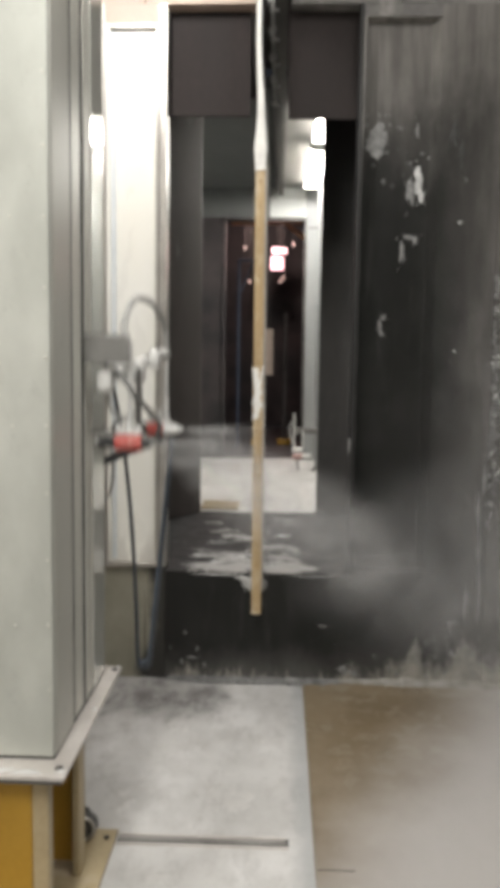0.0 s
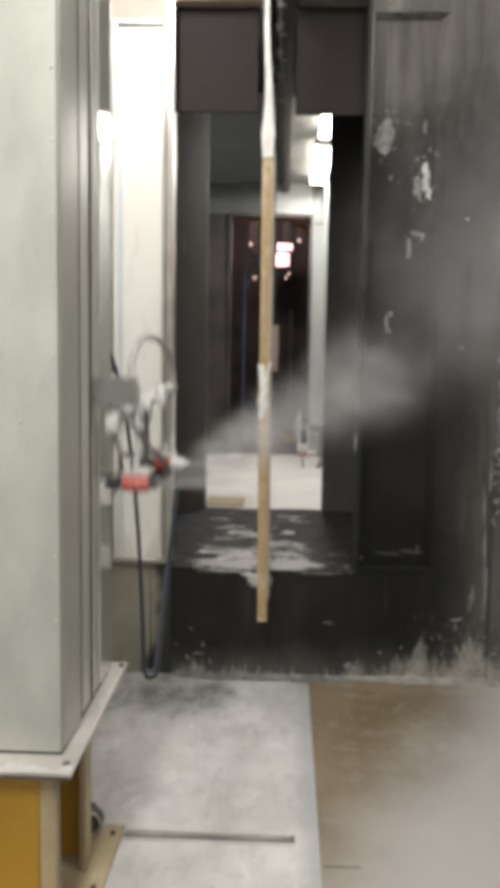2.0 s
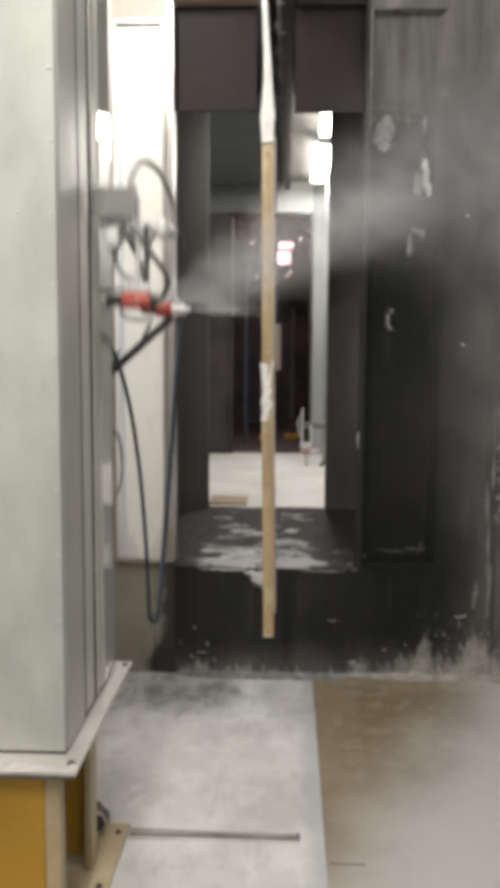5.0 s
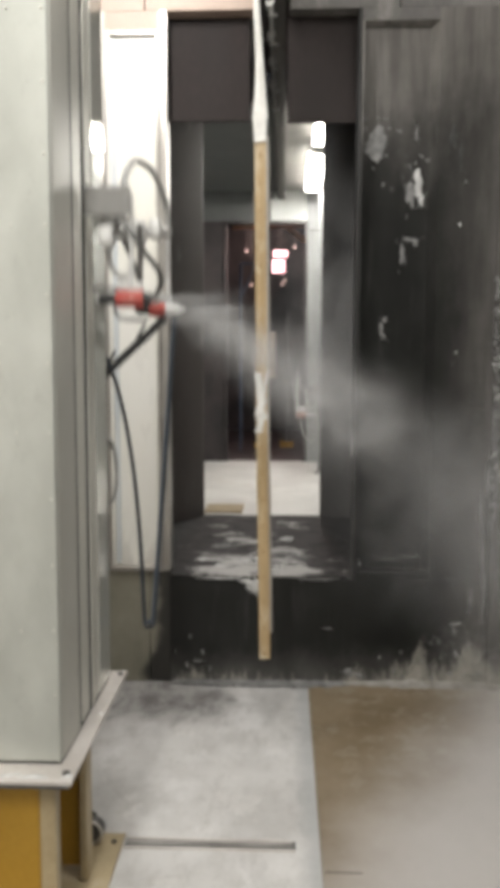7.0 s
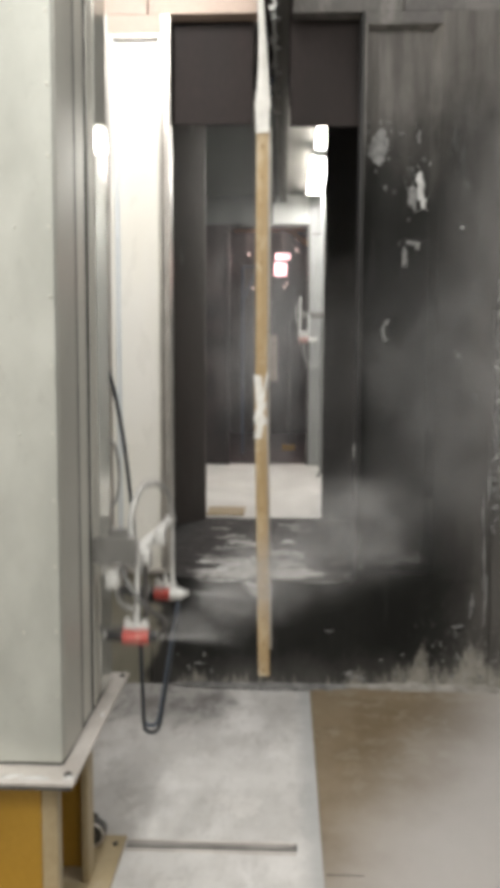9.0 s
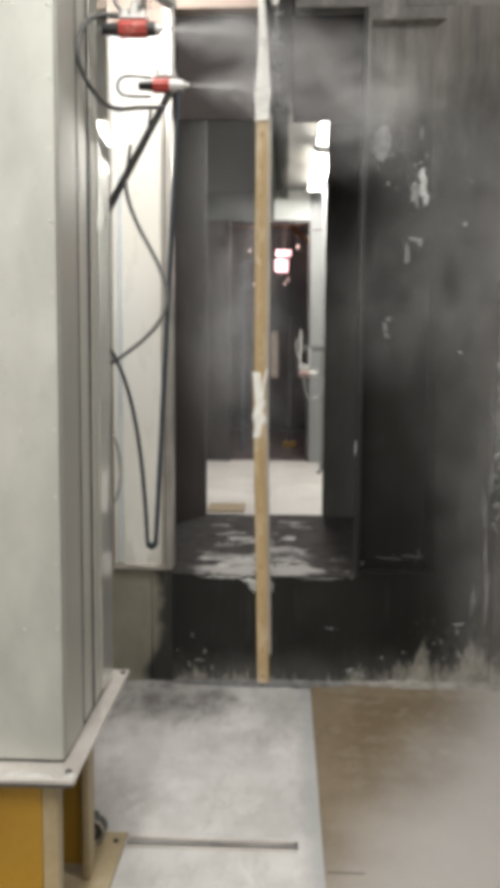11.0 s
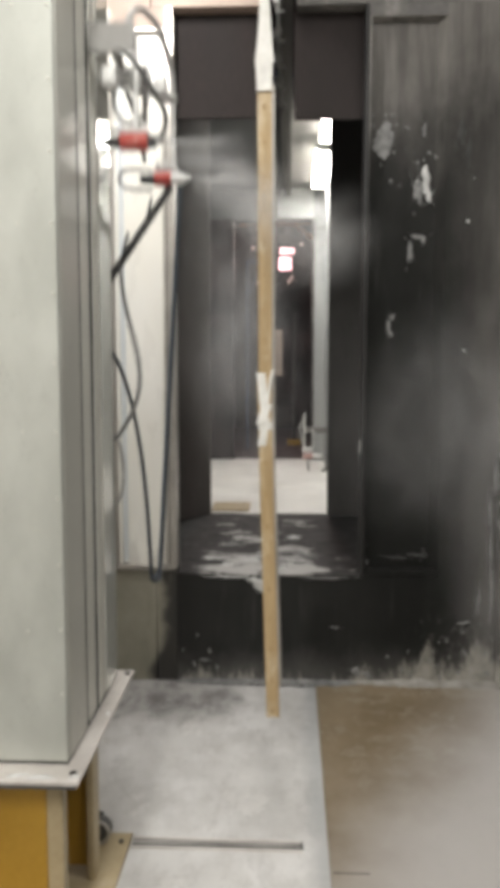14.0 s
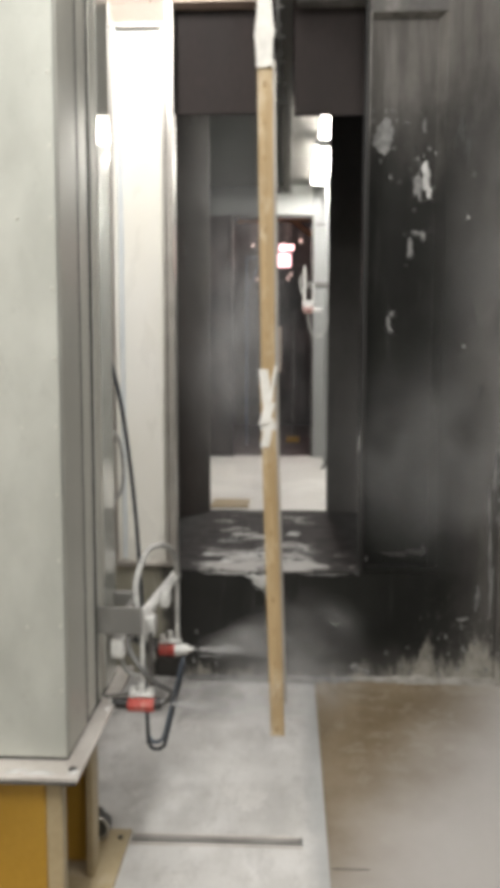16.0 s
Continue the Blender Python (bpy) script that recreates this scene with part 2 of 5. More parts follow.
def cloud(name, strength, scale, stretch=(1, 1, 1), core=0.0, falloff=1.0, fan=False):
    """Airborne powder: pale matt grains, thinning out from the middle of the piece and broken up by turbulence."""
    g = Graph(name)
    info = g.t.nodes.new("ShaderNodeObjectInfo")
    shift = g.math("MULTIPLY", info.outputs["Random"], 37.0)
    off = g.t.nodes.new("ShaderNodeCombineXYZ")
    for s in off.inputs:
        g.put(s, shift)
    dx = g.math("MULTIPLY", g.math("SUBTRACT", g.axis(0, "Generated"), 0.5), 2.0)
    dz = g.math("MULTIPLY", g.math("SUBTRACT", g.axis(2, "Generated"), 0.5), 2.0)
    r = g.math("SQRT", g.math("ADD", g.math("MULTIPLY", dx, dx), g.math("MULTIPLY", dz, dz)))
    body = g.math("POWER", g.ramp(r, 1.0, core, 0.0, 1.0), falloff)
    if fan:
        across = g.math("ABSOLUTE", g.math("SUBTRACT", g.axis(1, "UV"), 0.5))
        away = g.math("POWER", g.math("SUBTRACT", 1.0, g.axis(0, "UV"), True), 1.5)
        body = g.math("MULTIPLY", g.math("POWER", g.ramp(across, 0.5, 0.0), 1.3), away)
    n = g.noise(scale, 7, stretch, 0.62, "Object", off.outputs[0])
    n.node.inputs["Distortion"].default_value = 0.5
    alpha = g.math("MULTIPLY", g.math("MULTIPLY", body, g.ramp(n, 0.4, 0.66, 0.3 if fan else 0.1, 1.0)), strength, True)
    clear, solid, thru, both = (g.t.nodes.new("ShaderNode" + k) for k in ("BsdfTransparent", "BsdfDiffuse", "BsdfTranslucent", "MixShader"))
    for s in (solid, thru):
        s.inputs["Color"].default_value = (0.78, 0.79, 0.8, 1)
    both.inputs[0].default_value = 0.5
    g.t.links.new(solid.outputs[0], both.inputs[1]), g.t.links.new(thru.outputs[0], both.inputs[2])
    top = g.t.nodes.new("ShaderNodeMixShader")
    g.put(top.inputs[0], alpha)
    g.t.links.new(clear.outputs[0], top.inputs[1]), g.t.links.new(both.outputs[0], top.inputs[2])
    g.t.links.new(top.outputs[0], g.out.inputs[0])
    g.t.nodes.remove(g.bsdf)
    return g.mat


M_FLOOR, M_SHEET = concrete_floor(), floor_sheet()
M_PLINTH, M_BOOTH_FLOOR = black_wall("black_plinth", True), booth_floor()
M_VEIL = black_wall("hazed_black_wall", False, True)
M_VEIL_FOOT = black_wall("hazed_black_pilaster", True, True)
# brighter copy: light on the frame edges painted in with the powder
M_VEIL_FRAME = black_wall("lit_black_frame", False, True, (0.34, 0.325, 0.305))
M_BROWN = surface("dark_brown_panel", (0.062, 0.051, 0.047), (0.095, 0.08, 0.075), 3, (0.65, 0.8), stretch=(1, 1, 0.3), dust=0.25)
M_APRON = surface("blackened_brown_apron", (0.021, 0.017, 0.016), (0.034, 0.0275, 0.026), 3, (0.6, 0.8), stretch=(1, 1, 0.4), spec=0.15)
M_DARKBOOTH = surface("powder_blackened_panel", (0.048, 0.046, 0.043), (0.08, 0.076, 0.072), 3, (0.65, 0.8), stretch=(1, 1, 0.3), dust=0.2)
M_BEIGE = surface("beige_wall_panel", (0.42, 0.325, 0.265), (0.5, 0.395, 0.325), 2, (0.5, 0.65), bump=0.04)
M_GREYW = surface("dusty_grey_wall", (0.10, 0.095, 0.09), (0.22, 0.21, 0.2), 2.5, (0.5, 0.75), stretch=(1, 1, 0.5), dust=0.4, dust_scale=4)
# paints the shade on the left of the second room
M_GREYSHADE = surface("shaded_grey_panel", (0.1, 0.105, 0.105), (0.16, 0.165, 0.163), 2.5, (0.5, 0.7), bump=0.03)
M_LOW, M_WIN = low_wall(), window_panel()
M_BEAD = surface("cool_white_bead", (0.62, 0.66, 0.68), (0.7, 0.73, 0.74), 6, (0.4, 0.55), bump=0.04)
M_FRAME = surface("aluminium_frame", (0.42, 0.4, 0.37), (0.56, 0.54, 0.5), 6, (0.3, 0.45), 0.6, bump=0.05)
M_FRAMED2 = surface("blackened_frame", (0.009, 0.009, 0.0086), (0.018, 0.0178, 0.0172), 5, (0.5, 0.7), 0.1, stretch=(1, 1, 0.2), dust=0.2)
M_FACE = steel("brushed_steel_face", (0.45, 0.466, 0.428), (0.585, 0.602, 0.56), 0.5, (1, 1, 0.5), 10, 0.3)
M_STEEL = steel("brushed_steel_edge", (0.58, 0.585, 0.545), (0.68, 0.685, 0.64), 0.45, scale=9, metal=0.45)
M_PLATE = steel("dull_mount_steel", (0.2, 0.195, 0.187), (0.27, 0.265, 0.253), 0.5, metal=0.5)
M_STEEL2 = steel("satin_steel_side", (0.6, 0.6, 0.55), (0.7, 0.7, 0.64), 0.42, scale=9, metal=0.3)
M_STEEL3 = steel("polished_steel_side", (0.5, 0.5, 0.455), (0.6, 0.6, 0.55), 0.45, scale=7, metal=0.3)
M_MIRROR = steel("mirror_steel_strip", (0.58, 0.585, 0.54), (0.68, 0.685, 0.63), 0.07, scale=7, metal=0.35, relief=0.0)
M_GAP = surface("dark_gap_seal", (0.015, 0.015, 0.015), (0.03, 0.03, 0.03), 8, (0.6, 0.8))
M_FLANGE = surface("pale_flange_steel", (0.5, 0.47, 0.44), (0.64, 0.61, 0.58), 7, (0.3, 0.5), 0.3, dust=0.5)
M_YELLOW = surface("ochre_machine_paint", (0.36, 0.2, 0.017), (0.43, 0.25, 0.03), 3, (0.4, 0.55), bump=0.05, dust=0.15)
M_CREAM = surface("dusty_cream_paint", (0.35, 0.28, 0.165), (0.44, 0.36, 0.225), 5, (0.45, 0.6), bump=0.05, dust=0.4)
M_RUBBER = surface("grey_caster_rubber", (0.05, 0.05, 0.05), (0.12, 0.12, 0.115), 9, (0.5, 0.7), dust=0.3)
M_DARKSTEEL = surface("dark_rail_steel", (0.08, 0.075, 0.072), (0.15, 0.142, 0.136), 7, (0.35, 0.55), 0.5, dust=0.3)
M_RAIL = surface("dusty_rail_paint", (0.1, 0.094, 0.088), (0.17, 0.16, 0.15), 7, (0.5, 0.7), 0.1, stretch=(1, 0.3, 1), dust=0.2)
M_CAKE = surface("caked_white_powder", (0.42, 0.42, 0.41), (0.6, 0.6, 0.59), 20, (0.8, 0.95), bump=0.6, fine=120)
M_FILM = surface("faint_powder_film", (0.03, 0.03, 0.0285), (0.065, 0.065, 0.063), 20, (0.8, 0.95), bump=0.3, fine=120)
M_CAKE_DIM = surface("thin_grey_powder", (0.12, 0.12, 0.118), (0.26, 0.26, 0.255), 20, (0.8, 0.95), bump=0.5, fine=120)
M_WHITEWALL = surface("white_booth_wall", (0.62, 0.64, 0.62), (0.7, 0.72, 0.7), 2, (0.35, 0.5), bump=0.03)
M_CEIL = surface("grey_ceiling", (0.22, 0.215, 0.205), (0.3, 0.29, 0.275), 2, (0.6, 0.7), bump=0.03)
# darker copy of the white wall, weak lamplight put into its base colour
M_DIMWHITE = surface("dimmed_white_wall", (0.28, 0.288, 0.285), (0.38, 0.388, 0.38), 2, (0.3, 0.45), stretch=(1, 1, 0.3), bump=0.03)
M_ROOMFLOOR = surface("pale_powdered_floor", (0.62, 0.61, 0.58), (0.76, 0.75, 0.72), 2.5, (0.6, 0.8), bump=0.1, dust=0.4, dust_scale=3, dust_colour=(0.46, 0.42, 0.34))
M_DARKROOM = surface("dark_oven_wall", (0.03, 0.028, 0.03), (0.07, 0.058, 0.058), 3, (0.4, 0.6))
M_WOOD, M_TAPE = wood(), surface("white_masking_tape", (0.68, 0.67, 0.63), (0.8, 0.79, 0.76), 30, (0.5, 0.65), bump=0.5, fine=200)
M_PLASTIC = surface("translucent_white_plastic", (0.6, 0.59, 0.56), (0.75, 0.74, 0.7), 25, (0.35, 0.5), bump=0.2)
M_EDGEGREY = surface("grey_edge_tone", (0.3, 0.28, 0.25), (0.42, 0.4, 0.37), 12, (0.35, 0.5), 0.3, stretch=(1, 1, 0.2))
M_INK = surface("faded_scale_ink", (0.31, 0.21, 0.1), (0.41, 0.29, 0.15), 60, (0.6, 0.7))
M_RED = surface("red_gun_plastic", (0.4, 0.04, 0.03), (0.5, 0.09, 0.07), 20, (0.35, 0.5), dust=0.45, dust_scale=14)
M_PINK = surface("powdered_red_plastic", (0.38, 0.2, 0.18), (0.5, 0.36, 0.33), 20, (0.6, 0.8), dust=0.6, dust_scale=14)
M_BLACKP = surface("black_gun_plastic", (0.015, 0.015, 0.016), (0.04, 0.04, 0.04), 20, (0.35, 0.5), dust=0.25, dust_scale=20)
M_CLAMP = surface("powdered_clamp_metal", (0.55, 0.55, 0.54), (0.74, 0.74, 0.72), 20, (0.4, 0.6), 0.3, bump=0.3, dust=0.6, dust_scale=14)
M_HOSE_G = surface("grey_air_hose", (0.3, 0.3, 0.29), (0.5, 0.5, 0.48), 15, (0.4, 0.6), dust=0.4)
M_HOSE_D = surface("dark_powder_hose", (0.02, 0.024, 0.03), (0.05, 0.06, 0.075), 20, (0.3, 0.5))
M_HOSE_B = surface("blue_grey_hose", (0.08, 0.11, 0.16), (0.14, 0.18, 0.24), 20, (0.3, 0.5))
M_HOSE_G2 = surface("dark_grey_cable", (0.09, 0.09, 0.09), (0.16, 0.16, 0.155), 15, (0.4, 0.6), dust=0.2)
M_TUBE = glow("fluorescent_tube", (1.0, 0.95, 0.85), 22)
M_PANEL = glow("added_panel_glow", (1.0, 0.97, 0.92), 1.2)
M_HEAT = glow("pink_heater_glow", (1.0, 0.5, 0.55), 4)
M_BULB = glow("dim_bulb_glow", (1.0, 0.6, 0.5), 0.7)
M_BEAM = surface("orange_wood_beam", (0.35, 0.16, 0.08), (0.5, 0.25, 0.14), 6, (0.5, 0.7))
M_BLUE = surface("blue_pipe_paint", (0.06, 0.08, 0.12), (0.1, 0.12, 0.17), 6, (0.4, 0.6))
M_PAPER = surface("buff_paper_notice", (0.45, 0.36, 0.3), (0.55, 0.45, 0.38), 12, (0.7, 0.8))
M_JET = cloud("spray_jet", 0.55, 22, (0.35, 1, 1.5), fan=True)
M_PUFF_NEAR = cloud("spray_puff_dense", 0.24, 9, (0.5, 1, 1), 0.0, 0.9)
M_PUFF = cloud("spray_puff", 0.2, 8, (0.6, 1, 1), 0.0, 1.2)
M_PUFF_FAR = cloud("spray_puff_thin", 0.042, 5.5, (0.75, 1, 1), 0.0, 1.1)
M_HAZE_IN = cloud("booth_haze_air", 0.16, 3.0, (1, 1, 0.6), 0.2, 1.0)
M_HAZE = cloud("powder_haze_air", 0.08, 4.2, (1, 1, 0.8), 0.1, 1.0)


# ---- mesh helpers ----
def box(bm, x0, x1, y0, y1, z0, z1, bevel=0.0):
    r = bmesh.ops.create_cube(bm, size=1.0, matrix=Matrix.LocRotScale(
        ((x0 + x1) / 2, (y0 + y1) / 2, (z0 + z1) / 2), None, (abs(x1 - x0), abs(y1 - y0), abs(z1 - z0))))
    if bevel:
        edges = list({e for v in r["verts"] for e in v.link_edges})
        bmesh.ops.bevel(bm, geom=edges, offset=bevel, segments=2 if bevel >= 0.01 else 1, affect="EDGES", profile=0.5)
    return bm


def rod(bm, a, b, r, r2=None, n=14):
    a, b = Vector(a), Vector(b)
    m = Matrix.Translation((a + b) / 2) @ (b - a).to_track_quat("Z", "Y").to_matrix().to_4x4()
    bmesh.ops.create_cone(bm, cap_ends=True, segments=n, radius1=r, radius2=r if r2 is None else r2, depth=(b - a).length, matrix=m)
    return bm


def tube(bm, pts, r, n=10):
    """Round tube along a smoothed line of points."""
    P = [Vector(p) for p in pts]
    fine = []
    for i in range(len(P) - 1):
        p0, p1, p2, p3 = P[max(i - 1, 0)], P[i], P[i + 1], P[min(i + 2, len(P) - 1)]
        for k in range(6):
            u = k / 6
            fine.append(0.5 * (2 * p1 + (p2 - p0) * u + (2 * p0 - 5 * p1 + 4 * p2 - p3) * u * u + (3 * p1 - p0 - 3 * p2 + p3) * u ** 3))
    fine.append(P[-1])
    rings = []
    for i, p in enumerate(fine):
        d = (fine[min(i + 1, len(fine) - 1)] - fine[max(i - 1, 0)]).normalized()
        s = d.cross(Vector((0.3, 1, 0.2))).normalized()
        t = d.cross(s)
        rings.append([bm.verts.new(p + r * (math.cos(2 * math.pi * k / n) * s + math.sin(2 * math.pi * k / n) * t)) for k in range(n)])
    for a, b in zip(rings, rings[1:]):
        for k in range(n):
            bm.faces.new((a[k], a[(k + 1) % n], b[(k + 1) % n], b[k]))
    bm.faces.new(rings[0]), bm.faces.new(rings[-1][::-1])
    return bm


def mesh_object(name, bm, material, smooth=True):
    bmesh.ops.recalc_face_normals(bm, faces=bm.faces)
    me = bpy.data.meshes.new(name)
    bm.to_mesh(me)
    bm.free()
    me.materials.append(material)
    if smooth:
        me.shade_smooth()
        me.set_sharp_from_angle(angle=radians(40))
    return new(name, me)


def part(name, bm, material, parent, label=""):
    ob = mesh_object(name, bm, material)
    ob.parent = parent
    if label:
        tagged(ob, label)
    return ob


def thing(name, x, y, z, label, category, group="", kind=""):
    ob = new(name)
    ob.location = (x, y, z)
    ob.empty_display_size = 0.05
    return tagged(ob, label, category, group, kind)


def slab(name, bounds, material, label="", bevel=0.0):
    ob = mesh_object(name, box(bmesh.new(), *bounds, bevel), material)
    return tagged(ob, label, "structure", "", "structure")


def B(*bounds, bevel=0.0):
    return box(bmesh.new(), *bounds, bevel)


# ---- front hall: floor, walls, ceiling ----
WY = 3.83          # front of the booth wall
SZ = 0.514         # height of the raised booth floor
slab("floor", (-3.2, 2.6, -3.0, WY + 0.02, -0.12, 0.0), M_FLOOR, "pale concrete floor dusted with white powder")
sheet = slab("floor_sheet", (0.122, 2.3, 0.6, WY - 0.012, 0.0, 0.007), M_SHEET, "brown floor sheet with drifts of pale powder", 0.002)
slab("ceiling", (-3.3, 2.7, -3.1, WY, 4.12, 4.22), M_CEIL, "grey hall ceiling")
slab("wall_west", (-3.3, -3.2, -3.0, WY, 0.0, 4.12), M_BEIGE, "beige hall wall")
slab("wall_east", (2.6, 2.7, -3.0, WY, 0.0, 4.12), M_GREYW, "grey dusty hall wall")
# out of view; white so that the steel face reflects more light
slab("wall_south", (-3.2, 2.6, -3.1, -3.0, 0.0, 4.12), M_WHITEWALL, "unseen hall wall kept white to brighten the steel face")

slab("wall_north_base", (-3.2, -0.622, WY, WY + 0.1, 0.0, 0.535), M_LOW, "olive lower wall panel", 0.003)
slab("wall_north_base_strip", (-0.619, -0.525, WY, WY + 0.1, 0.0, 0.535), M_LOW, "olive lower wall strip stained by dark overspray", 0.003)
slab("plinth", (-0.525, 1.0, WY - 0.004, WY + 0.1, 0.0, SZ), M_PLINTH, "black plinth with pale powder drifted along its foot")
slab("wall_north_left", (-3.2, -0.800, WY, WY + 0.1, 0.535, 3.04), M_FRAME, "beige panel wall")
slab("wall_north_right", (0.676, 2.6, WY, WY + 0.1, SZ, 3.04), M_VEIL, "black sheet steel wall with powder streaks")
slab("wall_north_right_base", (1.0, 2.6, WY, WY + 0.1, 0.0, SZ), M_PLINTH, "black plinth with pale powder drifted along its foot")
slab("wall_north_pier", (-0.554, -0.525, WY, WY + 0.1, 0.535, 3.04), M_FRAME, "narrow steel pier beside the booth opening")
slab("wall_north_pier_right", (0.321, 0.338, WY, WY + 0.1, SZ, 3.04), M_FRAMED2, "narrow dusty pier beside the booth opening")

# header of tall panels with seams
head = thing("wall_north_head", 0, WY, 3.04, "pinkish beige wall panels above the booth opening", "structure", "", "structure")
head.location = (0, 0, 0)
for x0, x1 in ((-3.2, -1.9), (-1.896, -1.2), (-1.196, -0.62), (-0.616, -0.135), (0.02, 0.5), (0.504, 1.1), (1.104, 2.6)):
    part("panel", B(x0, x1, WY, WY + 0.1, 3.04, 4.12, bevel=0.003), M_BEIGE if x1 < 0 else M_GREYW, head)
part("panel", B(-0.131, 0.016, WY, WY + 0.1, 3.24, 4.12, bevel=0.003), M_GREYW, head)


def side_window(name, x0, x1, z0, z1, pane_mat, frame_mat, label, pane_depth, proud=0.012):
    w = thing(name, 0, 0, 0, label, "structure", "", "structure")
    y0 = WY - proud
    part("frame_side", B(x0, x0 + 0.02, y0, WY + 0.08, z0, z1, bevel=0.003), pane_mat, w)
    part("frame_side", B(x1 - 0.016, x1, y0, WY + 0.08, z0, z1, bevel=0.003), frame_mat, w)
    part("frame_head", B(x0 + 0.02, x1 - 0.016, y0, WY + 0.08, z1 - 0.018, z1, bevel=0.003), frame_mat, w)
    part("sill", B(x0 - 0.006, x1 + 0.006, y0 - 0.012, WY + 0.08, z0 - 0.022, z0, bevel=0.004), frame_mat, w)
    part("pane", B(x0 + 0.02, x1 - 0.016, WY + pane_depth, WY + pane_depth + 0.02, z0, z1 - 0.018), pane_mat, w)
    bead = B(x0 + 0.02, x0 + 0.042, WY + pane_depth - 0.012, WY + pane_depth, z0 + 0.01, z1 - 0.03, bevel=0.003)
    part("bead", bead, M_BEAD, w, "cool white bead strip")
    for k in range(4):
        z = z0 + 0.25 + k * (z1 - z0 - 0.5) / 3
        part("screw", rod(bmesh.new(), (x1 - 0.008, y0 + 0.002, z), (x1 - 0.008, y0 - 0.003, z), 0.005, n=8), frame_mat, w)
    return w


side_window("window_1", -0.794, -0.556, 0.557, 2.955, M_WIN, M_FRAME, "tall white plastic window panel in a thin metal frame", 0.014)


def recessed_window(name, x0, x1, z0, z1, label, depth=0.045, splay=0.036):
    """Dark pane behind a splayed reveal, with a slim proud frame strip along its inner side."""
    w = thing(name, 0, 0, 0, label, "structure", "", "structure")
    part("pane", B(x0 + 0.012, x1 - splay, WY + depth, WY + depth + 0.02, z0, z1 - 0.014), M_VEIL, w)
    part("frame_side", B(x0, x0 + 0.012, WY - 0.014, WY + 0.08, z0, z1, bevel=0.003), M_VEIL_FRAME, w, "slim frame strip, lit edge and powder painted pale")
    for nm, quad in (("reveal_side", ((x1, WY - 0.002, z0), (x1 - splay, WY + depth, z0), (x1 - splay, WY + depth, z1 - 0.014), (x1, WY - 0.002, z1))),
                     ("reveal_head", ((x0 + 0.012, WY - 0.002, z1), (x1, WY - 0.002, z1), (x1 - splay, WY + depth, z1 - 0.014), (x0 + 0.012, WY + depth, z1 - 0.014)))):
        bm = bmesh.new()
        front = [bm.verts.new(p) for p in quad]
        back = [bm.verts.new((p[0] + 0.004, p[1] + 0.03, p[2] + 0.002)) for p in quad]
        bm.faces.new(front), bm.faces.new(back[::-1])
        for k in range(4):
            bm.faces.new((front[k], back[k], back[(k + 1) % 4], front[(k + 1) % 4]))
        part(nm, bm, M_VEIL_FRAME, w)
    part("sill", B(x0, x1 + 0.004, WY - 0.008, WY + 0.08, z0 - 0.0305, z0, bevel=0.004), M_VEIL, w)
    return w


recessed_window("window_2", 0.338, 0.676, 0.545, 2.985, "tall dark window panel flecked with caked white powder")
slab("wall_north_left_head", (-0.800, -0.554, WY, WY + 0.1, 2.957, 3.04), M_BEIGE, "beige strip above the window")
slab("wall_north_right_head", (0.338, 0.676, WY, WY + 0.1, 2.987, 3.04), M_GREYW, "dusty grey strip above the window")

# powder-caked pilaster
pil = thing("pilaster", 0, 0, 0, "grey pilaster with a rough crust of powder", "structure", "", "structure")
part("core", B(0.945, 2.3, WY - 0.014, WY - 0.004, 0.0, 4.1, bevel=0.004), M_VEIL_FOOT, pil)


def crust(cx, cy, cz, w, h, seed, depth=0.006, n=22, rows=4, bm=None):
    """Irregular domed scab of powder, standing on a wall that faces -y."""
    rnd = random.Random(seed)
    bm = bm or bmesh.new()
    ph = [rnd.uniform(0, 6.28) for _ in range(5)]
    rings = []
    for j in range(rows):
        s = 1 - j / rows
        ring = []
        for k in range(n):
            a = 2 * math.pi * k / n
            e = 1 + 0.28 * math.sin(2 * a + ph[0]) + 0.2 * math.sin(3 * a + ph[1]) + 0.14 * math.sin(5 * a + ph[2]) + rnd.uniform(-0.14, 0.14)
            ring.append(bm.verts.new((cx + w / 2 * s * e * math.cos(a), cy - depth * (1 - s * s) - 0.001 * j + (0.004 if j == 0 else 0), cz + h / 2 * s * e * math.sin(a))))
        rings.append(ring)
    for a, b in zip(rings, rings[1:]):
        for k in range(n):
            bm.faces.new((a[k], a[(k + 1) % n], b[(k + 1) % n], b[k]))
    bm.faces.new(rings[-1])
    return bm


def powder_patch(x, y, z, w, h, seed, material, label="caked white powder stuck on the dark panel"):
    bm = bmesh.new()
    rnd = random.Random(seed)
    bits = [(0, 0, 0.85), (0.1, -0.2, 0.6)] + [(rnd.uniform(-0.75, 0.75), rnd.uniform(-0.75, 0.75), rnd.uniform(0.06, 0.16)) for _ in range(9 if w * h > 0.001 else 1)]
    for i, (a, b, k) in enumerate(bits):
        crust(x + a * w, y, z + b * h, k * w, k * h, seed * 13 + i, 0.004, 14, 3, bm)
    ob = mesh_object("powder_patch", bm, material)
    return tagged(ob, label, "powder patch", "powder patches on the wall", "stuff")


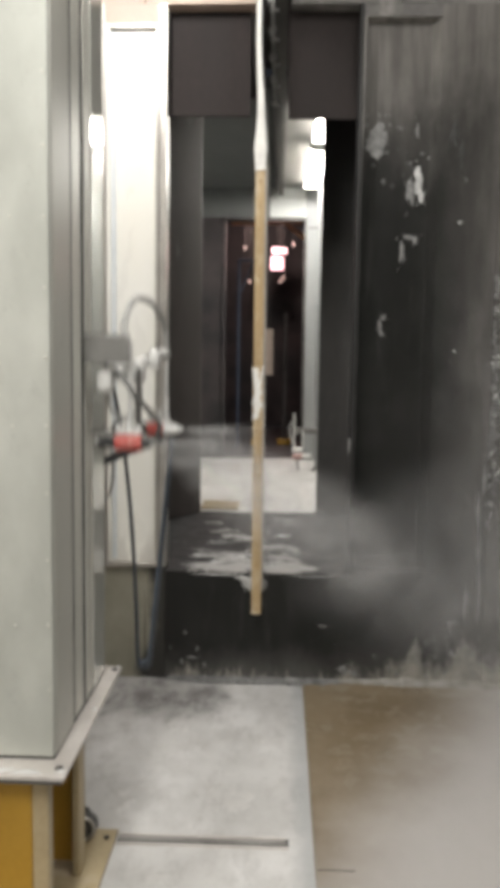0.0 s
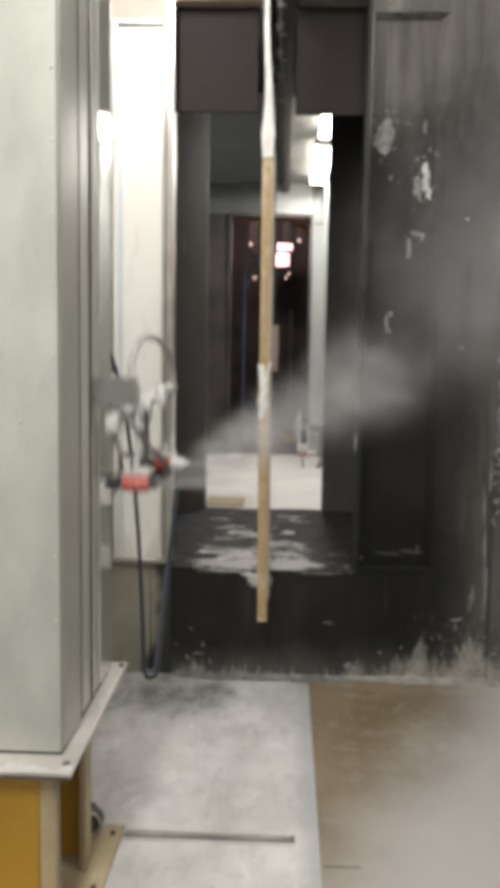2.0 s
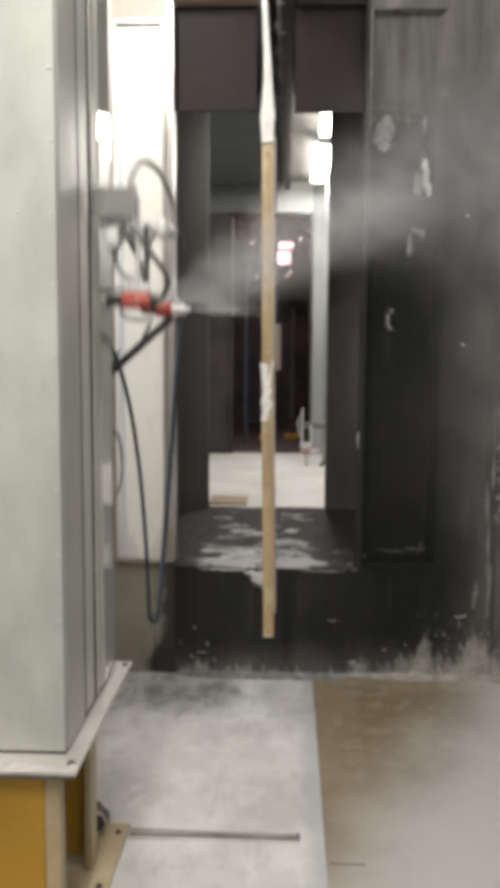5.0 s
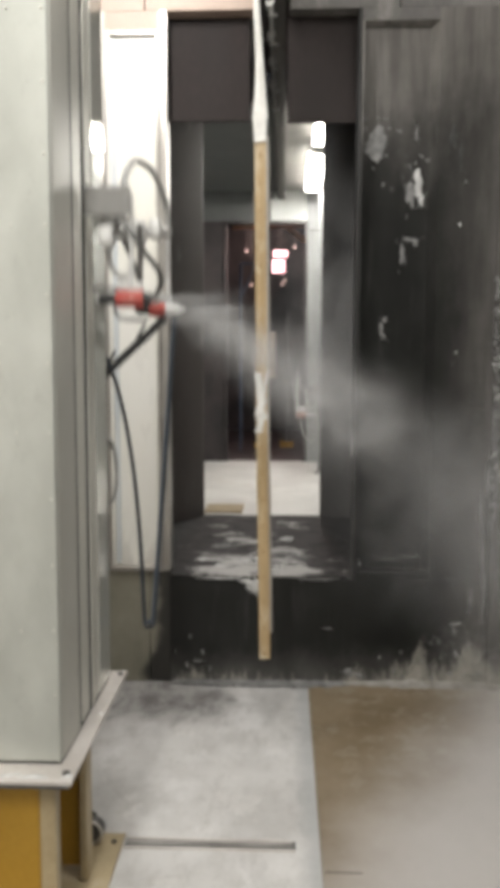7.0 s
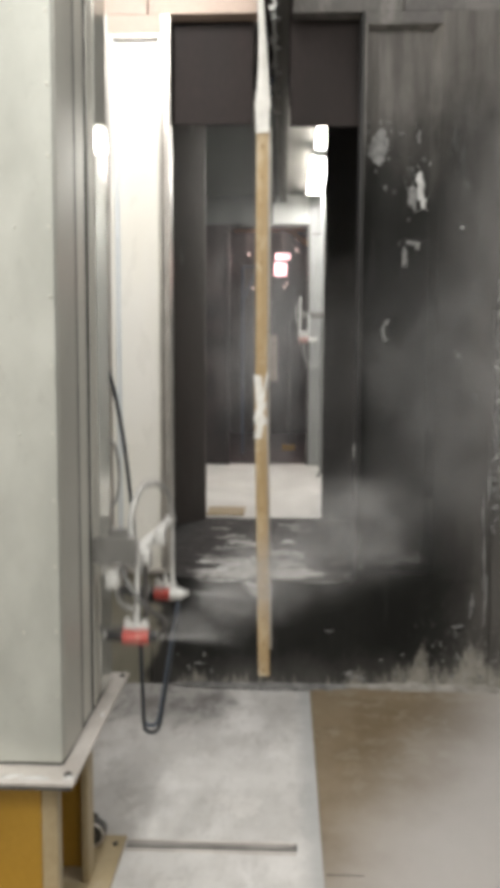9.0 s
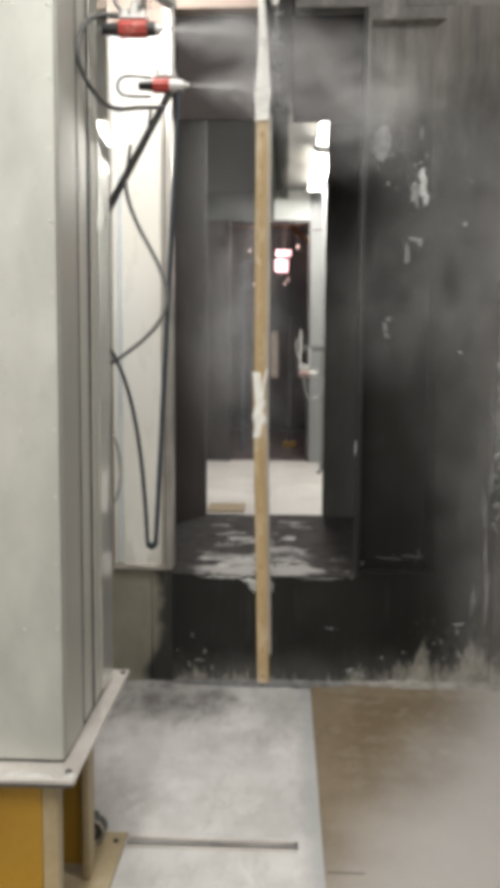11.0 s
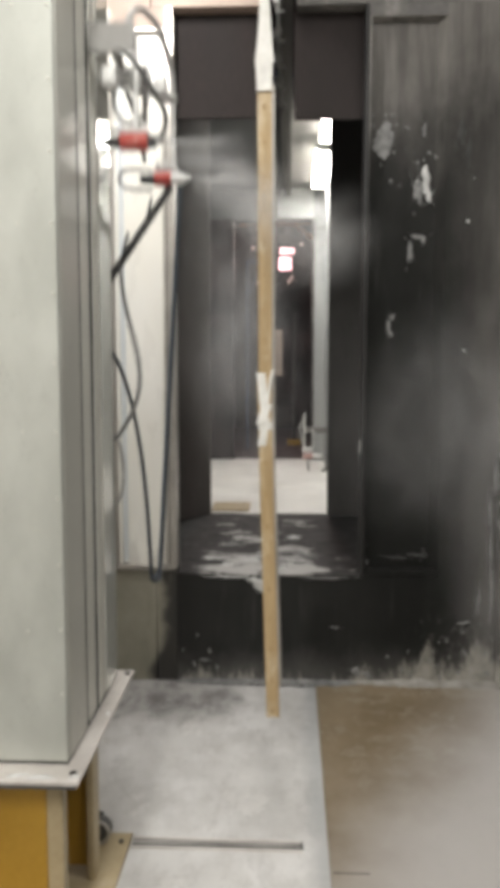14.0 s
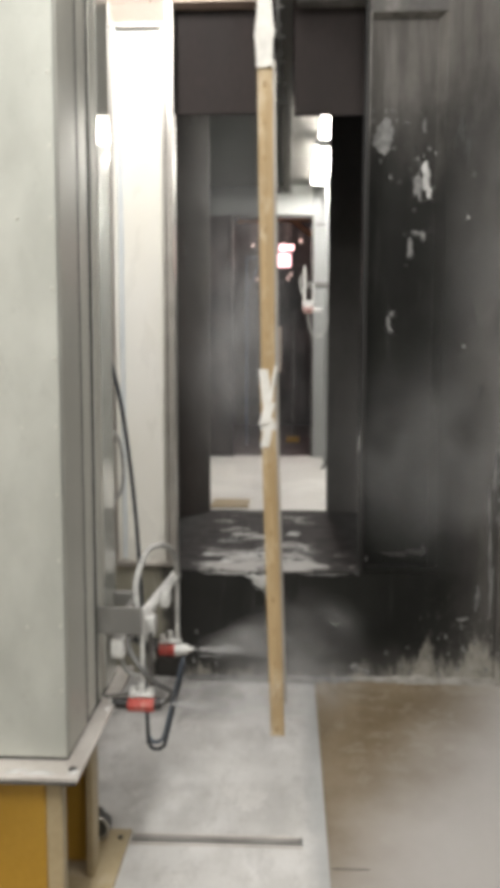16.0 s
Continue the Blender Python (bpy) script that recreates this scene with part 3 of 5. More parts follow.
PY = WY + 0.045
for i, (x, z, w, h, m) in enumerate((
        (0.390, 2.475, 0.105, 0.16, M_CAKE_DIM), (0.43, 2.50, 0.03, 0.05, M_CAKE_DIM),
        (0.585, 2.305, 0.05, 0.13, M_CAKE), (0.552, 2.265, 0.045, 0.14, M_CAKE_DIM), (0.60, 2.23, 0.03, 0.05, M_CAKE),
        (0.555, 2.055, 0.075, 0.025, M_CAKE_DIM), (0.52, 1.995, 0.03, 0.1, M_CAKE_DIM), (0.578, 2.04, 0.02, 0.04, M_CAKE_DIM),
        (0.445, 1.70, 0.03, 0.03, M_CAKE_DIM), (0.43, 1.665, 0.018, 0.07, M_CAKE_DIM), (0.44, 1.625, 0.03, 0.03, M_CAKE_DIM),
        (0.575, 2.52, 0.016, 0.07, M_CAKE_DIM), (0.50, 2.53, 0.03, 0.02, M_CAKE_DIM), (0.43, 2.3, 0.015, 0.03, M_CAKE_DIM),
        (0.575, 0.605, 0.12, 0.022, M_FILM), (0.48, 0.592, 0.14, 0.016, M_FILM), (0.607, 0.625, 0.016, 0.05, M_FILM), (0.345, 0.57, 0.014, 0.03, M_CAKE_DIM), (0.60, 2.42, 0.02, 0.02, M_CAKE_DIM), (0.535, 2.42, 0.014, 0.03, M_FILM), (0.49, 2.44, 0.014, 0.02, M_FILM), (0.47, 2.28, 0.02, 0.03, M_FILM), (0.555, 2.36, 0.03, 0.05, M_FILM))):
    powder_patch(x + 0.012, PY, z, 1.15 * w, 1.1 * h, i, m)
for i, (x, z, w, h, m) in enumerate((
        (0.778, 2.115, 0.02, 0.018, M_CAKE), (0.775, 1.55, 0.014, 0.016, M_CAKE), (0.76, 1.5, 0.008, 0.012, M_CAKE_DIM),
        (0.85, 1.35, 0.02, 0.06, M_FILM), (0.74, 2.5, 0.05, 0.12, M_FILM), (0.775, 2.42, 0.03, 0.16, M_FILM), (0.80, 2.3, 0.012, 0.02, M_CAKE_DIM), (0.72, 2.44, 0.012, 0.06, M_FILM))):
    powder_patch(x, WY, z, w, h, 40 + i, m)
powder_patch(0.315, WY, 1.12, 0.008, 0.08, 90, M_CAKE, "thin white scratch of powder on the pier")
# crust down the pilaster's edge
rnd = random.Random(5)
for i in range(230):
    z = 0.74 + 1.15 * rnd.random() ** 0.8
    k = rnd.uniform(0.3, 1.0) ** 1.6
    part("crust", crust(0.945 + abs(rnd.gauss(0, 0.022)), WY - 0.014, z, 0.005 + 0.016 * k, 0.007 + 0.026 * k, 100 + i, 0.007, 9, 2),
         M_CAKE if rnd.random() < 0.15 else M_CAKE_DIM, pil)
for i, (x, z, w, h) in enumerate(((0.905, 0.83, 0.012, 0.2), (0.915, 0.62, 0.016, 0.3), (0.925, 0.45, 0.02, 0.2), (0.93, 0.98, 0.012, 0.2), (0.865, 0.40, 0.02, 0.12), (0.80, 0.30, 0.05, 0.02))):
    part("crust", crust(x, WY - 0.012, z, w, h, 400 + i, 0.01, 20, 3), M_CAKE_DIM, pil)
# heap of settled powder along the foot of the wall
rnd = random.Random(8)


def drift(x0, x1, n, hmax, seed, label):
    r2 = random.Random(seed)
    bm = bmesh.new()
    rows = []
    for i in range(n + 1):
        u = i / n
        x = x0 + (x1 - x0) * u
        env = min(1, u * 5) * min(1, (1 - u) * 5 + 0.3)
        h = hmax * env * (0.3 + 0.7 * abs(noise.noise(Vector((x * 9, seed, 0)))) + 0.5 * abs(noise.noise(Vector((x * 45, seed, 3))))) + 0.004 * r2.random()
        d = 0.05 * env * (0.5 + r2.random() * 0.5) + 0.012
        rows.append([bm.verts.new(p) for p in ((x, WY - 0.003, h + 0.01), (x, WY - 0.012, h + 0.004), (x, WY - 0.4 * d - 0.01, 0.45 * h + 0.008), (x, WY - d - 0.012, 0.0075))])
    for a, b in zip(rows, rows[1:]):
        for k in range(3):
            bm.faces.new((a[k], b[k], b[k + 1], a[k + 1]))
    ob = mesh_object("powder_drift", bm, M_CAKE_DIM if "thin" in label else M_DRIFT)
    return tagged(ob, label, "powder drift", "powder drifts", "stuff")


M_DRIFT = surface("settled_buff_powder", (0.2, 0.19, 0.17), (0.34, 0.325, 0.3), 14, (0.8, 0.95), bump=0.6, fine=90)
drift(0.25, 1.9, 260, 0.03, 3, "buff powder heaped along the foot of the black wall")
drift(-0.52, 0.32, 120, 0.012, 9, "thin powder line along the foot of the plinth")
rnd = random.Random(21)
for i in range(26):
    cxs, spread = rnd.choice(((0.64, 0.05), (0.79, 0.07), (0.5, 0.06), (0.85, 0.05), (0.72, 0.2), (0.68, 0.04), (-0.44, 0.05)))
    x = min(0.93, max(-0.5, rnd.gauss(cxs, spread)))
    z = abs(rnd.gauss(0.03, 0.09)) + 0.04 + (0.1 if cxs in (0.79, 0.85) else 0.0)
    k = rnd.uniform(0.4, 1.0)
    powder_patch(x, WY - 0.004, z, k * rnd.uniform(0.012, 0.03), k * rnd.uniform(0.012, 0.05), 70 + i, M_CAKE_DIM, "splashes of pale powder on the black plinth")
for i, (x, z, w, h) in enumerate(((-0.40, 0.105, 0.08, 0.012), (-0.445, 0.085, 0.02, 0.035), (0.21, 0.27, 0.05, 0.012), (0.31, 0.06, 0.07, 0.05), (0.36, 0.045, 0.06, 0.03))):
    powder_patch(x, WY - 0.004, z, w, h, 270 + i, M_CAKE_DIM, "splashes of pale powder on the black plinth")

for i, (x, z, w, h) in enumerate(((-0.13, 0.475, 0.1, 0.08), (-0.105, 0.43, 0.05, 0.1), (-0.17, 0.49, 0.06, 0.04), (-0.065, 0.47, 0.03, 0.07), (-0.28, 0.505, 0.2, 0.014), (0.16, 0.504, 0.22, 0.012))):
    powder_patch(x, WY - 0.005, z, w, h, 300 + i, M_CAKE if i in (0, 2, 4) else M_CAKE_DIM, "white powder spilling over the booth sill")
rnd = random.Random(31)
for i in range(18):
    x, y = rnd.gauss(-0.12, 0.17), 3.93 + abs(rnd.gauss(0, 0.35))
    if -0.48 < x < 0.3 and y < 5.2:
        ob = powder_patch(0, 0, 0, rnd.uniform(0.03, 0.11), rnd.uniform(0.03, 0.09), 330 + i, M_CAKE if rnd.random() < 0.35 else M_CAKE_DIM, "lump of white powder on the booth floor")
        ob.matrix_world = pose(x, y, SZ + 0.003, -90, 0, rnd.uniform(0, 180))

# channel laid on the floor; the dark colour of its bed stands for a recess
ch = thing("floor_channel", 0, 0, 0, "narrow steel floor channel with a darkened bed", "floor channel")
part("lip", B(-0.488, 0.045, 2.505, 2.513, 0.0, 0.006, bevel=0.001), M_FLANGE, ch)
part("lip", B(-0.488, 0.045, 2.455, 2.463, 0.0, 0.006, bevel=0.001), M_FLANGE, ch)
part("bed", B(-0.488, 0.045, 2.463, 2.505, 0.0, 0.0015), surface("channel_bed_dark", (0.18, 0.172, 0.162), (0.31, 0.3, 0.285), 22, (0.7, 0.9), stretch=(0.3, 1, 1)), ch)
part("end_stop", B(0.035, 0.045, 2.463, 2.505, 0.0015, 0.006), M_RUBBER, ch)
part("rib", B(-0.488, 0.03, 2.474, 2.478, 0.0015, 0.004), M_RUBBER, ch)
slit = slab("floor_joint", (0.130, 0.238, 2.346, 2.350, 0.0065, 0.0078), M_GAP, "dark short cut in the floor sheet")

# ---- booth interior ----
IY = 5.36
slab("booth_floor", (-1.2, 1.2, WY + 0.1, IY + 0.06, SZ - 0.1, SZ), M_BOOTH_FLOOR, "black raised booth floor with white powder patches")
slab("booth_sill", (-0.525, 0.321, WY - 0.006, WY + 0.1, SZ, SZ + 0.006), M_BOOTH_FLOOR, "powdered sill of the booth opening")
slab("booth_wall_left", (-0.86, -0.80, WY + 0.1, IY, SZ, 3.3), M_BROWN, "dark brown booth side wall")
slab("booth_wall_right", (0.72, 0.78, WY + 0.1, IY, SZ, 3.3), M_DARKBOOTH, "black booth side wall")
slab("booth_roof", (-1.2, 1.2, WY + 0.1, IY + 0.06, 3.3, 3.36), M_BROWN, "dark booth roof")
slab("inner_wall_left", (-0.86, -0.512, IY, IY + 0.06, SZ, 3.3), M_BROWN, "dark brown inner booth wall")
slab("inner_wall_right", (0.241, 0.78, IY, IY + 0.06, SZ, 3.3), M_DARKBOOTH, "black inner booth wall")
slab("opening_head_left", (-0.525, -0.158, WY + 0.085, WY + 0.1, 2.592, 3.04), M_APRON, "dark brown apron above the booth opening")
slab("opening_head_right", (0.012, 0.321, WY + 0.085, WY + 0.1, 2.580, 3.04), M_APRON, "dark brown apron above the booth opening")
slab("inner_wall_head_left", (-0.512, -0.182, IY, IY + 0.06, 3.11, 3.3), M_BROWN, "dark booth wall above the inner opening")
slab("inner_wall_head_right", (0.012, 0.241, IY, IY + 0.06, 3.11, 3.3), M_BROWN, "dark booth wall above the inner opening")
bm = bmesh.new()
vs = [[bm.verts.new((x, y, z)) for x, y in ((-0.71, 5.07), (-0.514, 5.345), (-0.514, 5.37), (-0.74, 5.09))] for z in (SZ + 0.002, 3.1)]
for k in range(4):
    bm.faces.new((vs[0][k], vs[0][(k + 1) % 4], vs[1][(k + 1) % 4], vs[1][k]))
bm.faces.new(vs[0]), bm.faces.new(vs[1])
baffle = tagged(mesh_object("baffle_panel", bm, M_BROWN), "dark brown angled baffle panel in the booth", "structure", "", "structure")

# ---- second booth room ----
FY = 8.45
slab("room_floor", (-1.6, 1.4, IY + 0.06, FY + 0.1, SZ - 0.1, SZ - 0.004), M_ROOMFLOOR, "pale floor covered with white powder")
slab("room_ceiling", (-0.08, 1.4, IY + 0.06, FY, 3.19, 3.25), M_CEIL, "grey booth room ceiling")
# left half of the ceiling, its shade put into a darker grey
slab("room_ceiling_dark", (-1.6, -0.08, IY + 0.06, FY, 3.185, 3.25), M_GREYSHADE, "booth room ceiling, shaded half painted dark grey")
slab("room_wall_left", (-1.5, -1.44, IY + 0.06, FY, SZ, 3.19), M_GREYW, "grey booth room wall")
slab("room_wall_right", (0.62, 0.68, IY + 0.06, FY, SZ, 3.19), M_WHITEWALL, "white booth room wall")
# left part of the far wall, painted dark for the shade on it
slab("far_wall_left", (-1.6, -0.585, FY, FY + 0.1, SZ, 2.90), M_DARKROOM, "wall left of the far doorway, shade painted dark")
slab("far_wall_right", (0.224, 0.7, FY, FY + 0.1, SZ, 3.19), M_DIMWHITE, "white wall beside the far doorway, dim light painted grey")
# left half of the wall head, darkened for shade
slab("far_wall_head_left", (-1.6, -0.13, FY, FY + 0.1, 2.90, 3.185), M_GREYSHADE, "wall above the far doorway, shaded half painted dark grey")
slab("far_wall_head", (-0.13, 0.222, FY, FY + 0.1, 2.90, 3.19), M_WHITEWALL, "white wall above the far doorway")
slab("trim_shelf", (0.25, 0.62, FY - 0.012, FY, 2.80, 2.815), M_GREYW, "thin grey rail on the white wall")
dt = thing("door_1", 0, 0, 0, "dark open doorway frame to the next room", "structure", "", "structure")
part("frame_side", B(-0.60, -0.56, FY - 0.02, FY + 0.1, SZ, 2.905, bevel=0.004), M_DARKROOM, dt)
part("frame_side", B(0.21, 0.236, FY - 0.02, FY + 0.1, SZ, 2.905, bevel=0.004), M_DARKSTEEL, dt)
part("frame_head", B(-0.56, 0.21, FY - 0.02, FY + 0.1, 2.875, 2.905, bevel=0.004), M_DARKSTEEL, dt)
plank = tagged(mesh_object("floor_board", B(-0.52, -0.27, 5.5, 5.78, SZ - 0.004, SZ + 0.012, bevel=0.003), M_CREAM), "thin tan board lying on the powdered floor", "board")


def tube_lamp(x, y, z, ly, label, w=0.066, shine=None):
    f = thing("ceiling_lamp", x, y, z, label, "lamp", "fluorescent lamps")
    part("housing", B(-w, w, -ly / 2, ly / 2, 0.01, 0.04, bevel=0.006), M_WHITEWALL, f)
    part("diffuser", B(-w, w, -ly / 2 + 0.02, ly / 2 - 0.02, -0.03, 0.008, bevel=0.01), shine or M_TUBE, f, "glowing white diffuser")
    for s in (-1, 1):
        part("end_cap", B(-w + 0.01, w - 0.01, s * ly / 2 - 0.015, s * ly / 2 + 0.015, -0.016, 0.01, bevel=0.003), M_WHITEWALL, f)
    return f


tube_lamp(0.265, 7.45, 3.15, 1.35, "glowing white strip lamp under the booth ceiling")
tube_lamp(0.28, 6.18, 3.15, 0.62, "glowing white strip lamp under the booth ceiling")
for x, y, l in ((-0.1, 0.9, 1.6), (-1.3, 0.75, 1.6), (1.1, 1.3, 1.6), (-0.8, -1.6, 1.6)):
    tube_lamp(x, y, 4.06, l + 0.2, "unseen panel lamp added under the hall ceiling", 0.24, M_PANEL)

# housing and chain made up for the added window lamp
tube_lamp(-0.70, 2.79, 3.41, 0.6, "unseen lamp added above the white window").rotation_euler = (radians(42), 0, 0)
hang = tagged(mesh_object("lamp_chain", rod(bmesh.new(), (-0.70, 2.77, 3.44), (-0.70, 2.77, 4.12), 0.006, n=8), M_DARKSTEEL), "thin dark chain added to hold the unseen lamp", "chain")

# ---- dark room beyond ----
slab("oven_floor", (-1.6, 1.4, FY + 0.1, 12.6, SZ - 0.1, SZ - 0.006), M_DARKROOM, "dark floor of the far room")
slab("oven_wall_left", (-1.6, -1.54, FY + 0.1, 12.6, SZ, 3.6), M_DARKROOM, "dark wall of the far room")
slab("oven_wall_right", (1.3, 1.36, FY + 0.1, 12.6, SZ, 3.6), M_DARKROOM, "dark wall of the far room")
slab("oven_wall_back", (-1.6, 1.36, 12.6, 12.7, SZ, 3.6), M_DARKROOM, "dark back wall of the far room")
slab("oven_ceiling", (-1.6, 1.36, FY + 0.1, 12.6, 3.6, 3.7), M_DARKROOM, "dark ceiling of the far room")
for x0, x1, z0, z1, lab in ((-0.16, 0.01, 2.73, 2.9, "large"), (-0.14, 0.05, 2.94, 3.02, "long"), (-0.29, -0.23, 2.77, 2.85, "small")):
    h = thing("heater_lamp", (x0 + x1) / 2, 11.5, (z0 + z1) / 2, lab + " pink glowing heater lamp in the dark room", "lamp", "heater lamps")
    w, q = (x1 - x0) / 2, (z1 - z0) / 2
    part("housing", B(-w - 0.02, w + 0.02, 0.01, 0.08, -q - 0.02, q + 0.02, bevel=0.006), M_DARKSTEEL, h)
    part("bracket", rod(bmesh.new(), (0, 0.05, q), (0, 0.05, 3.6 - (z0 + z1) / 2), 0.012, n=8), M_DARKSTEEL, h)
    part("face", B(-w, w, 0.0, 0.01, -q, q, bevel=0.003), M_HEAT, h, "glowing pink face")
for x, y, z in ((-0.42, 11.0, 2.52), (-0.02, 11.0, 2.53), (0.14, 11.0, 3.0), (-0.48, 11.0, 2.95), (0.02, 11.2, 2.6)):
    bl = thing("bulb_lamp", x, y, z, "small warm bulb on a drop rod in the dark room", "lamp", "bulbs in the dark room")
    part("bulb", rod(bmesh.new(), (0, 0, -0.02), (0, 0, 0.02), 0.016, 0.01), M_BULB, bl, "glowing bulb")
    part("drop_rod", rod(bmesh.new(), (0, 0, 0.02), (0, 0, 3.6 - z), 0.006, n=6), M_DARKSTEEL, bl)
for x0, z0, x1, z1, y in ((-0.56, 2.99, 0.2, 3.0, 9.3), (-0.1, 3.12, 0.24, 2.86, 9.5), (-0.55, 3.08, -0.2, 3.09, 9.1)):
    ob = mesh_object("roof_beam", rod(bmesh.new(), (x0, y, z0), (x1, y, z1), 0.028, n=6), M_BEAM)
    tagged(ob, "orange wooden beam high in the dark room", "beam", "roof beams")
rack = thing("pipe_rack", -0.46, 9.5, SZ, "dark blue pipe rack standing in the far room", "rack")
for x in (-0.02, 0.72):
    part("upright", rod(bmesh.new(), (x, 0, 0), (x, 0, 2.1), 0.018), M_BLUE, rack)
part("brace", rod(bmesh.new(), (0.0, 0, 1.75), (0.14, 0, 2.08), 0.012), M_BLUE, rack)
part("crossbar", rod(bmesh.new(), (-0.02, 0, 2.1), (0.2, 0, 2.1), 0.015), M_BLUE, rack)
for x, y, h in ((0.047, 10.0, 1.55), (-0.26, 9.9, 1.6)):
    pst = thing("post", x, y, SZ - 0.006, "thin grey steel post in the dark room", "post", "posts in the dark room")
    part("shaft", rod(bmesh.new(), (0, 0, 0), (0, 0, h), 0.022), M_DARKSTEEL, pst)
    part("foot", B(-0.08, 0.08, -0.06, 0.06, 0.0, 0.07, bevel=0.01), M_YELLOW, pst, "ochre foot block")
notice = thing("paper_notice", -0.13, 9.55, 1.34, "buff paper notice hanging from a cord", "notice")
part("sheet", B(-0.042, 0.042, -0.003, 0.003, 0.0, 0.52, bevel=0.001), M_PAPER, notice)
part("cord", rod(bmesh.new(), (0, 0, 0.52), (0, 0, 1.78), 0.004, n=6), M_DARKSTEEL, notice)

# ---- overhead conveyor ----
rail = thing("conveyor_rail", -0.085, 0, 3.13, "dark overhead conveyor rail running through the booth", "conveyor")
for s in (-1, 1):
    bm = bmesh.new()
    box(bm, s * 0.052, s * 0.092, 2.1, 9.4, -0.015, 0.085, 0.004)
    box(bm, s * 0.028, s * 0.052, 2.1, 9.4, -0.015, -0.005, 0.002)
    part("channel", bm, M_RAIL, rail)
for k in range(6):
    y = 2.5 + 1.1 * k
    part("tie", B(-0.1, 0.1, y - 0.02, y + 0.02, 0.087, 0.1, bevel=0.002), M_DARKSTEEL, rail)


for k in range(9):
    y = 2.62 + 0.36 * k
    bm = bmesh.new()
    vs = [[bm.verts.new((x, y + dy, z)) for x, z in ((0.004, -0.03), (0.05, -0.03), (0.05, 0.06))] for dy in (0.0, 0.006)]
    bm.faces.new(vs[0]), bm.faces.new(vs[1][::-1])
    for j in range(3):
        bm.faces.new((vs[0][j], vs[1][j], vs[1][(j + 1) % 3], vs[0][(j + 1) % 3]))
    part("gusset", bm, M_CLAMP, rail, "pale triangular gusset")


def hanger(bm_x, y):
    hk = thing("conveyor_hanger", bm_x, y, 3.05, "pale powdered hook hanging from the conveyor rail", "hanger", "conveyor hangers")
    part("stem", rod(bmesh.new(), (0, 0, 0.0), (0, 0, 0.13), 0.008, n=8), M_CLAMP, hk)
    part("trolley", B(-0.024, 0.024, -0.03, 0.03, 0.09, 0.12, bevel=0.005), M_CLAMP, hk)
    part("hook", tube(bmesh.new(), ((0, 0, 0.0), (0.012, 0, -0.02), (0, 0, -0.04), (-0.015, 0, -0.025)), 0.006, 8), M_CLAMP, hk)
    return hk


first = hanger(-0.065, 3.72)
hangers = [first] + [copy_thing(first, pose(-0.065, 3.72 + 0.36 * k, 3.05)) for k in range(1, 5)]

# ---- steel booth module on its stand ----
CX, CY0, CY1 = -0.547, 1.992, 2.592
col = thing("booth_module", 0, 0, 0, "riveted brushed steel booth module on a flanged foot", "machine cabinet")
part("front_panel", B(-1.9, CX - 0.002, CY0, CY0 + 0.02, 0.506, 3.7, bevel=0.003), M_FACE, col, "pale brushed steel sheet")
part("body", B(-1.9, CX - 0.03, CY0 + 0.021, CY1, 0.506, 3.7), M_STEEL, col)
part("corner_strip", B(CX - 0.028, CX, CY0 + 0.021, 2.187, 0.506, 3.7, bevel=0.004), M_STEEL3, col, "brushed steel corner strip")
part("seal", B(CX - 0.028, CX - 0.002, 2.188, 2.206, 0.506, 3.7), M_GAP, col, "dark rubber seal")
part("side_lip", B(CX - 0.028, CX - 0.003, 2.207, 2.312, 0.506, 3.7, bevel=0.006), M_STEEL2, col)
part("seal", B(CX - 0.028, CX - 0.0035, 2.313, 2.36, 0.506, 3.7), M_GAP, col, "dark rubber seal")
bm = bmesh.new()
rows = []
for k in range(33):
    z = 0.51 + 3.18 * k / 32
    # the bent sheet edge opens the seam high up and closes it low down
    y0 = 2.334 + 0.014 * math.exp(-((z - 1.75) / 0.45) ** 2) + 0.004 * math.sin(2.6 * z) + (0.012 if z > 2.4 else 0.0)
    rows.append([bm.verts.new(p) for p in ((CX - 0.006, y0, z), (CX - 0.001, y0 + 0.002, z), (CX + 0.001, y0 + 0.01, z), (CX - 0.003, 2.372, z), (CX - 0.02, 2.372, z))])
for a, b in zip(rows, rows[1:]):
    for k in range(4):
        bm.faces.new((a[k], a[k + 1], b[k + 1], b[k]))
part("side_bead", bm, M_STEEL2, col, "bent bright sheet edge")
part("side_panel", B(CX - 0.028, CX - 0.004, 2.373, 2.43, 0.506, 3.7, bevel=0.004), M_STEEL2, col, "satin steel side sheet")
part("back_strip", B(CX - 0.028, CX - 0.001, 2.432, CY1, 0.506, 3.7, bevel=0.004), M_MIRROR, col, "polished steel strip")
for k in range(19):
    z = 0.68 + k * 0.163
    part("rivet", rod(bmesh.new(), (-0.5605, CY0 + 0.001, z), (-0.5605, CY0 - 0.004, z), 0.0048, 0.003, 8), M_STEEL2, col)
for k in range(7):
    part("rivet", rod(bmesh.new(), (-0.642, CY0 + 0.001, 0.84 + k * 0.49), (-0.642, CY0 - 0.004, 0.84 + k * 0.49), 0.0042, 0.0026, 8), M_STEEL2, col)
fl = part("flange", B(-1.9, -0.503, 1.905, 2.64, 0.488, 0.5, bevel=0.002), M_FLANGE, col, "pale worn flange plate with bolt holes")
part("flange_lip", B(-1.9, -0.55, 1.995, 2.53, 0.5005, 0.5055), M_GAP, col)
part("flange_edge", B(-1.9, -0.51, 1.91, 2.62, 0.478, 0.4875), M_RUBBER, col, "dark gasket under the flange")
